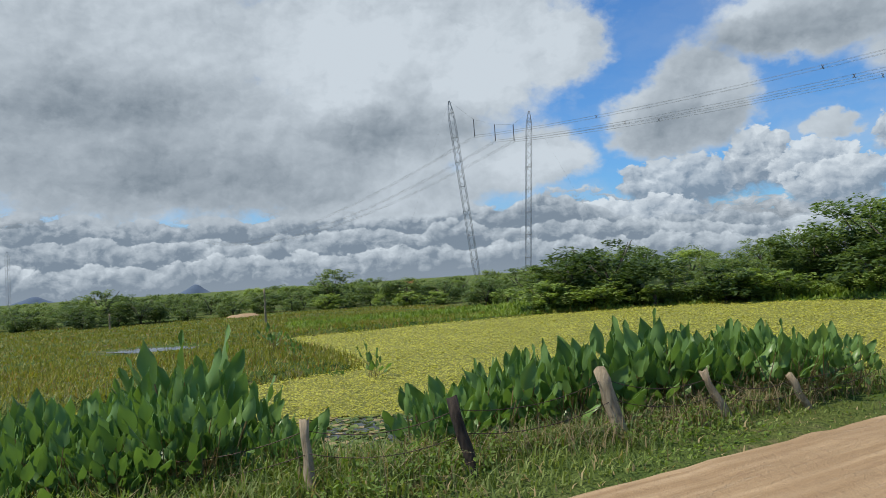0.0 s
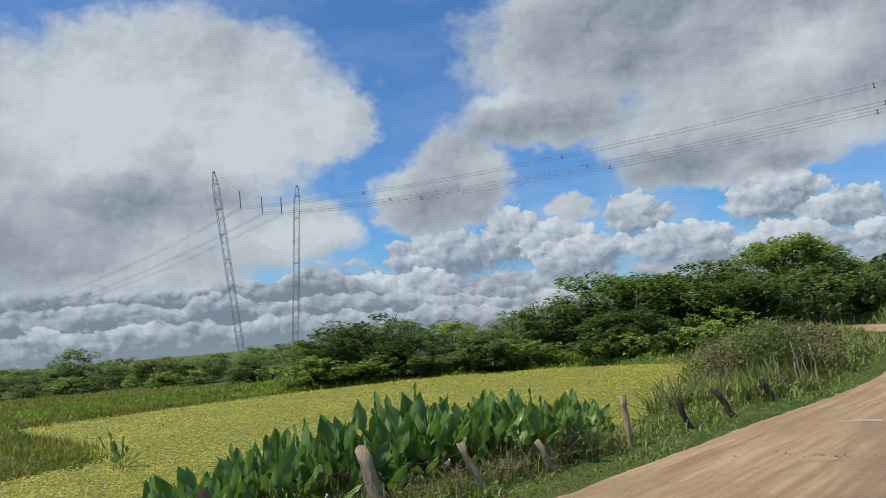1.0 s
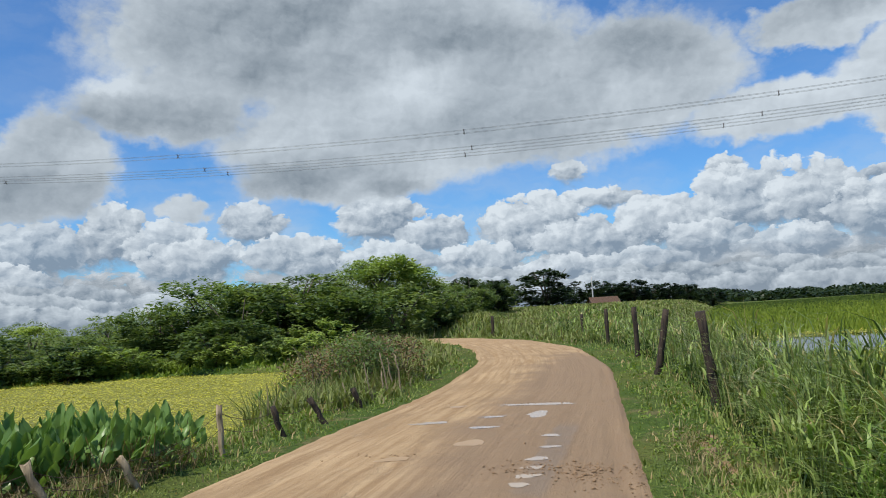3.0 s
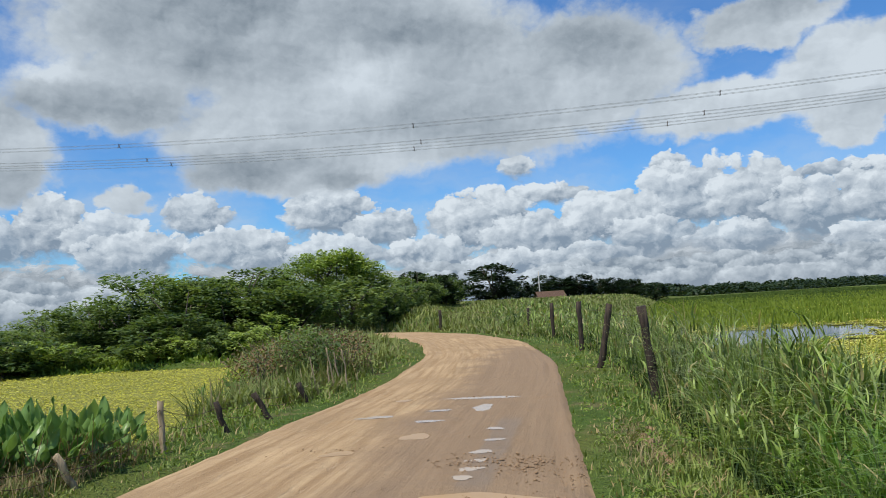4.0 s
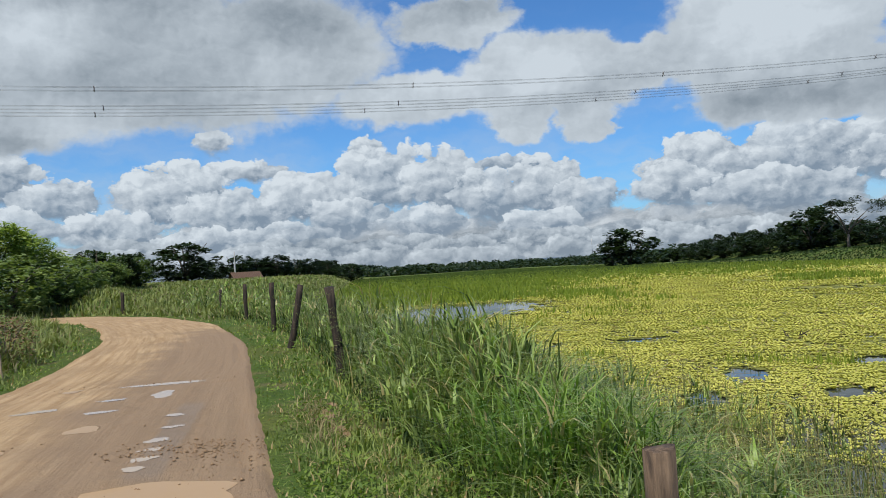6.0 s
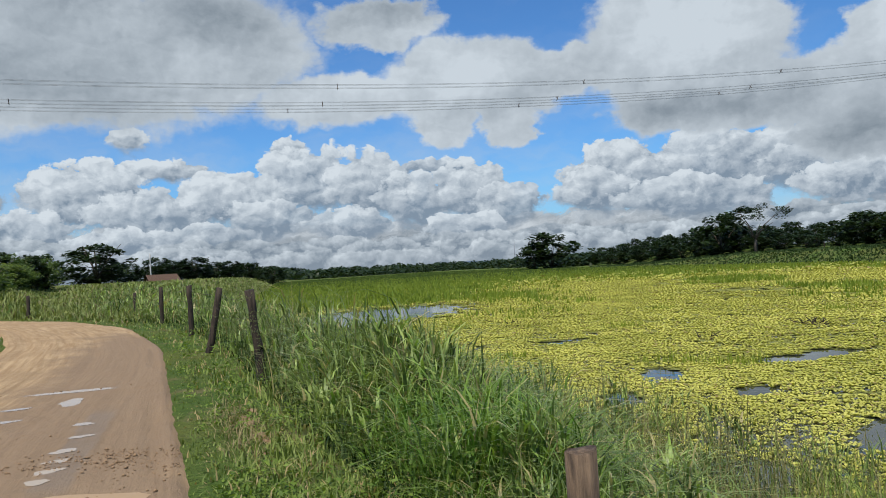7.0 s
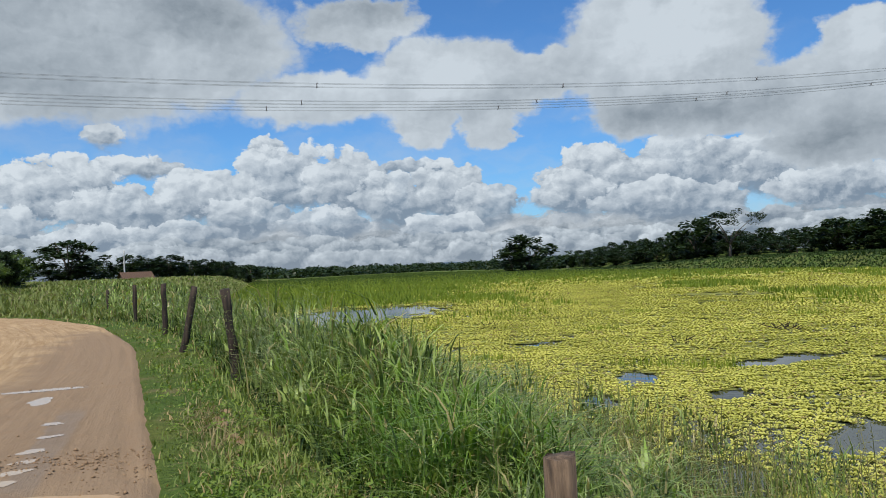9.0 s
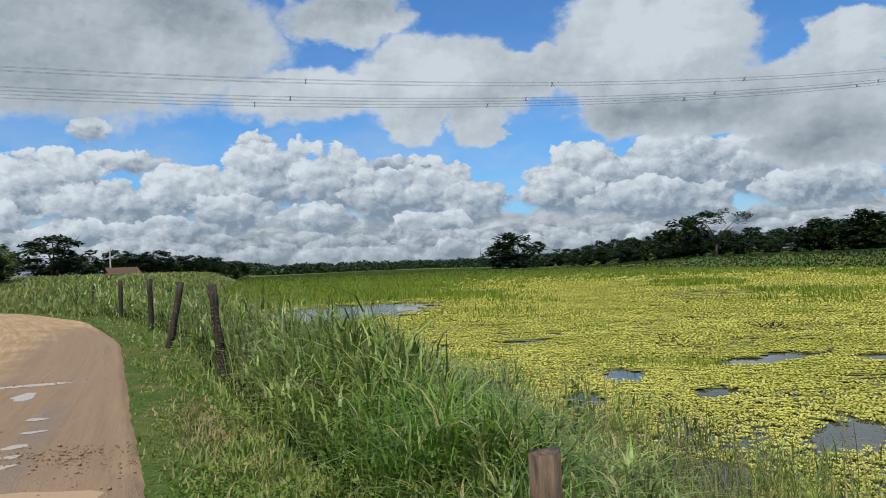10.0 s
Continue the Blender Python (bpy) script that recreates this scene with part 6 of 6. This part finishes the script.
def build_cables():
    """Three bundled conductors slung between the pylons, with spacers."""
    for off, h in PHASES:
        c0 = N_AXIS * (LINE_OFF + off)
        top = empty("power_cable", pose(c0.x, c0.y, h), "bundled grey overhead conductor slung between pylons", "cable", "overhead conductors")
        for s0, s1 in ((-185.0, 155.0), (155.0, 495.0)):
            for du, dz in ((-0.23, 0.23), (0.23, 0.23), (-0.23, -0.23), (0.23, -0.23)):
                bm = bmesh.new()
                n = 44
                pts = []
                for k in range(n + 1):
                    q = s0 + (s1 - s0) * k / n
                    pts.append(U_AXIS * q + N_AXIS * du + Vector((0, 0, dz + sling(q, h))))
                tube(bm, pts, 0.015, 4)
                part("conductor", bm, MAT_CABLE, top)
            if s1 > 200:
                continue
            for k in range(1, 8):
                q = s0 + (s1 - s0) * (k + 0.18 * math.sin(7 * k + off)) / 8
                p = U_AXIS * q + Vector((0, 0, sling(q, h)))
                bm = bmesh.new()
                for a, b in (((-1, 1), (1, -1)), ((-1, -1), (1, 1))):
                    tube(bm, [p + N_AXIS * 0.3 * a[0] + Vector((0, 0, 0.3 * a[1])), p + N_AXIS * 0.3 * b[0] + Vector((0, 0, 0.3 * b[1]))], 0.05, 5)
                part("spacer", bm, MAT_GLASSY, top, "dark spacer clamp")


build_pylon(155.0, "tall guyed steel lattice pylon with two leaning masts")
build_pylon(-185.0, "tall guyed steel lattice pylon beyond the pond", 7.1)
build_cables()


def build_far_mast():
    x, y = at_bearing(-30.0, 660)
    z = float(terrain(x, y))
    top = empty("distant_mast", pose(x, y, z), "thin grey lattice mast far beyond the marsh", "mast")
    bm = bmesh.new()
    lattice_mast(bm, (0, 0, 0), (0.5, 0, 42 - z), 2.2, 24)
    part("mast", bm, MAT_STEEL, top)
    for b, e in ((84.13, 1.55), (84.54, 1.1)):
        x, y = at_bearing(b, 420)
        z = float(terrain(x, y))
        top = empty("antenna", pose(x, y, z), "thin dark antenna pole above distant trees", "antenna", "antennas on the horizon")
        bm = bmesh.new()
        tube(bm, [(0, 0, -0.3), (0, 0, 1.6 + 420 * math.tan(radians(e)) - z)], [0.25, 0.12], 6)
        tube(bm, [(-0.9, 0, 8), (0.9, 0, 8)], 0.07, 4)
        part("pole", bm, MAT_STEEL, top)


build_far_mast()


def build_poles():
    for b, d, el, r, label, mat in ((-13.47, 50, -0.06, 0.065, "thin pale wooden pole standing in the marsh", MAT_POST), (57.62, 148, 2.11, 0.13, "grey concrete pole beside the small house", MAT_CONCRETE),
                                    (-24.0, 62, -1.05, 0.07, "short wooden post at the wood's edge", MAT_POST), (105.5, 130, 0.25, 0.07, "short dark post on the far pasture", MAT_POST_DARK)):
        x, y = at_bearing(b, d)
        z = float(terrain(x, y))
        top = empty("pole", pose(x, y, z), label, "pole")
        bm = post_mesh((0, 0, -0.4), (0.02, 0, 1.6 + d * math.tan(radians(el)) - z), r * 1.15, r * 0.85, 300 + int(d))
        part("shaft", bm, mat, top)


build_poles()


# ---------------------------------------------------------------- house by the bend, far roof, hill, sand
def box(bm, x0, x1, y0, y1, z0, z1):
    vs = [bm.verts.new((x, y, z)) for z in (z0, z1) for x, y in ((x0, y0), (x1, y0), (x1, y1), (x0, y1))]
    for f in ((3, 2, 1, 0), (4, 5, 6, 7), (0, 1, 5, 4), (1, 2, 6, 5), (2, 3, 7, 6), (3, 0, 4, 7)):
        bm.faces.new([vs[i] for i in f])


def build_house(b, d, width, depth, wall_h, ridge_h, name, label, sink=0.0, tile=None):
    x, y = at_bearing(b, d)
    z = float(terrain(x, y)) - sink
    top = empty(name, pose(x, y, z, rz=-b + 14), label, "house")
    w, q = width / 2, depth / 2
    bm = bmesh.new()
    t = 0.18
    box(bm, -w, w, -q, -q + t, -0.4, wall_h)
    box(bm, -w, w, q - t, q, -0.4, wall_h)
    for s in (-1, 1):
        xs = sorted((s * w, s * (w - t)))
        box(bm, xs[0], xs[1], -q + t, q - t, -0.4, wall_h)
        vs = [bm.verts.new((s * (w - 0.01), yy, zz)) for yy, zz in ((-q, wall_h), (q, wall_h), (0, ridge_h))]
        bm.faces.new(vs if s > 0 else vs[::-1])
    part("wall", bm, MAT_BRICKWALL, top, "", False)
    for s in (-1, 1):
        bm = bmesh.new()
        rows, cols = 14, int(width / 0.24)
        e = 0.45
        nx, ny = cols * 4 + 1, rows * 2 + 1
        grid = []
        for j in range(ny):
            v = j / (ny - 1)
            step = 0.03 * (1 - (j % 2))
            line = []
            for i in range(nx):
                u = i / (nx - 1)
                xx = -w - 0.35 + (width + 0.7) * u
                yy = s * (q + e) * (1 - v)
                zz = wall_h - e * (ridge_h - wall_h) / q + (ridge_h - wall_h) * (1 + e / q) * v + 0.05 * abs(math.sin(math.pi * cols * u)) + step + 0.05
                line.append(bm.verts.new((xx, yy, zz)))
            grid.append(line)
        for a, c in zip(grid, grid[1:]):
            for i in range(nx - 1):
                bm.faces.new((a[i], a[i + 1], c[i + 1], c[i]))
        bmesh.ops.recalc_face_normals(bm, faces=bm.faces[:])
        part("roof", bm, tile or MAT_TILE, top, "bright orange roof slope" if tile else "weathered brown clay tile roof slope", False)
    bm = bmesh.new()
    box(bm, -0.4, 0.4, -q - 0.03, -q + 0.02, 0, min(1.9, wall_h - 0.1))
    part("door", bm, MAT_POST_DARK, top, "dark plank door", False)
    bm = bmesh.new()
    box(bm, w * 0.45, w * 0.45 + 0.7, -q - 0.03, -q + 0.02, 0.8, min(1.6, wall_h - 0.2))
    part("window", bm, MAT_POST_DARK, top, "closed dark shutter", False)


build_house(58.35, 132, 4.3, 3.6, 1.5, 2.35, "small_house", "small brown house with a weathered clay tile roof", 1.15)
build_house(-2.85, 260, 4.2, 3.0, 1.9, 2.7, "far_house", "distant small house with a bright orange roof", 1.0, MAT_TILE_ORANGE)


def build_hill():
    for b, d, wide, high, label in ((-18.3, 3000, 42, 30, "small blue hill on the horizon"), (-28.6, 3600, 60, 26, "faint low blue hill on the horizon"), (80.5, 3800, 260, 22, "faint long blue ridge on the horizon")):
        x, y = at_bearing(b, d)
        n, m = 40, 10
        u = np.linspace(-1, 1, n)
        v = np.linspace(-1, 1, m)
        gx, gy = np.meshgrid(u, v, indexing="ij")
        z = high * np.clip(1 - gx ** 2, 0, 1) ** 1.3 * np.clip(1 - gy ** 2, 0, 1) * (1 + 0.18 * np.sin(5 * gx + 1)) - 1
        c, s = math.cos(radians(-b)), math.sin(radians(-b))
        px, py = gx * wide * 1.5, gy * 60
        p = np.stack([x + px * c - py * s, y + px * s + py * c, z + float(terrain(x, y))], -1).reshape(-1, 3)
        i = np.arange(n * m).reshape(n, m)
        f = np.stack([i[:-1, :-1], i[1:, :-1], i[1:, 1:], i[:-1, 1:]], -1).reshape(-1, 4)
        tagged(np_object("hill", p, f, MAT_HILL, smooth=True), label, "hill", kind="structure")


build_hill()


def build_bare_soil():
    """A ragged strip where the bank has crumbled, with dead grass hanging over it."""
    n, m = 60, 16
    gx, gy = np.meshgrid(np.linspace(-1, 1, n), np.linspace(-1, 1, m), indexing="ij")
    c, s = math.cos(radians(31)), math.sin(radians(31))
    run = gx * 1.75
    side = gy * 0.13 + 0.10 * wave(run, 0 * run, 0.8, 4)
    px, py = 8.0 + run * c - side * s, 3.62 + run * s + side * c
    q = np.clip(1 - np.abs(gx) ** 3 - gy ** 2 + 0.55 * wave(px, py, 0.25, 4), 0, 1)
    z = terrain(px, py) - 0.05 + 0.055 * np.sqrt(q) + 0.018 * wave(px, py, 0.12, 7) * q
    i = np.arange(n * m).reshape(n, m)
    f = np.stack([i[:-1, :-1], i[1:, :-1], i[1:, 1:], i[:-1, 1:]], -1).reshape(-1, 4)
    tagged(np_object("bare_soil", np.stack([px, py, z], -1).reshape(-1, 3), f, MAT_SOIL, smooth=True), "crumbling strip of bare orange soil on the verge", "soil")
    t = rng.normal(0, 0.9, 380)
    w = rng.normal(0.16, 0.13, 380)
    x, y = 8.0 + t * c - w * s, 3.62 + t * s + w * c
    grass_stuff("dead_grass", "straw-coloured dead grass round the bare strip", x, y, 0.08, 0.26, 0.012, 1.3, MAT_STRAW, 2)


MAT_SOIL = plain_material("bare_soil", (0.27, 0.165, 0.088), 0.95, 0, 0.45, 7)
MAT_STRAW = leaf_material("straw", (0.16, 0.13, 0.06), (0.40, 0.33, 0.17), None, 0, 0.2, 0.8, 0.8)
build_bare_soil()


def build_marsh_pool():
    bm = bmesh.new()
    flat_patch(bm, 0, 0, 1.9, 1.3, -15, 0, 8, 40)
    ob = part("water_3", bm, WATER, None, "", False)
    ob.location = (-12.2, 31.0, float(terrain(-12.2, 31.0)) + 0.035)
    tagged(ob, "shallow bright pool lying in the marsh grass", "water", kind="structure")


build_marsh_pool()


def build_sand():
    x, y = at_bearing(-15.0, 69)
    n = 26
    u = np.linspace(-1, 1, n)
    gx, gy = np.meshgrid(u, u, indexing="ij")
    q = np.clip(1 - gx ** 2 - gy ** 2, 0, 1)
    px, py = x + gx * 1.5, y + gy * 1.6
    z = terrain(px, py) + 0.30 * q ** 0.7 * (1 + 0.3 * wave(px, py, 0.8, 2)) - 0.05
    i = np.arange(n * n).reshape(n, n)
    f = np.stack([i[:-1, :-1], i[1:, :-1], i[1:, 1:], i[:-1, 1:]], -1).reshape(-1, 4)
    tagged(np_object("sand_heap", np.stack([px, py, z], -1).reshape(-1, 3), f, ROAD, smooth=True), "low pale heap of sandy soil by the trees", "sand")


build_sand()


def build_fan_palm():
    x, y = at_bearing(15.35, 43.5)
    z = float(terrain(x, y))
    top = empty("fan_palm", pose(x, y, z), "small grey-green fan palm at the wood's edge", "palm")
    r = np.random.default_rng(3)
    bm = bmesh.new()
    tube(bm, [(0, 0, -0.3), (0, 0, 0.6)], [0.12, 0.1], 7)
    part("trunk", bm, MAT_BARK, top)
    for k in range(12):
        bm = bmesh.new()
        a, e = r.uniform(0, 6.28), r.uniform(0.2, 1.3)
        d = Vector((math.cos(a) * math.cos(e), math.sin(a) * math.cos(e), math.sin(e)))
        c = Vector((0, 0, 0.55)) + d * 0.55
        tube(bm, [(0, 0, 0.55), c], 0.015, 4)
        s = d.cross(Vector((0, 0, 1))).normalized()
        for j in range(13):
            q = -1.2 + 2.4 * j / 12
            t = c + (d * math.cos(q) + s * math.sin(q)) * 0.5
            w = (d * -math.sin(q) + s * math.cos(q)) * 0.03
            m = c.lerp(t, 0.5)
            bm.faces.new([bm.verts.new(p) for p in (c, m - w, t, m + w)])
        part("frond", bm, MAT_PALM, top, "", False)


MAT_PALM = leaf_material("palm_fronds", (0.12, 0.16, 0.09), (0.24, 0.28, 0.17), None, 0, 0.25, 0.5, 0.5)
build_fan_palm()


def build_driftwood():
    for i, (x, y, n) in enumerate([(25.7, -6.8, 26), (30.5, 3.0, 10), (23.0, -3.2, 8)]):
        r = np.random.default_rng(70 + i)
        top = empty("dead_branches", pose(x, y, WATER_Z), "dark dead branches lying in the floating weed", "branches", "branches in the pond")
        for _ in range(n):
            bm = bmesh.new()
            p = Vector((r.normal(0, 0.5), r.normal(0, 0.25), 0.02))
            tube(bm, [p, p + Vector((r.normal(0, 0.25), r.normal(0, 0.2), r.uniform(0.03, 0.22)))], [0.02, 0.008], 4)
            part("twig", bm, MAT_POST_DARK, top)


build_driftwood()
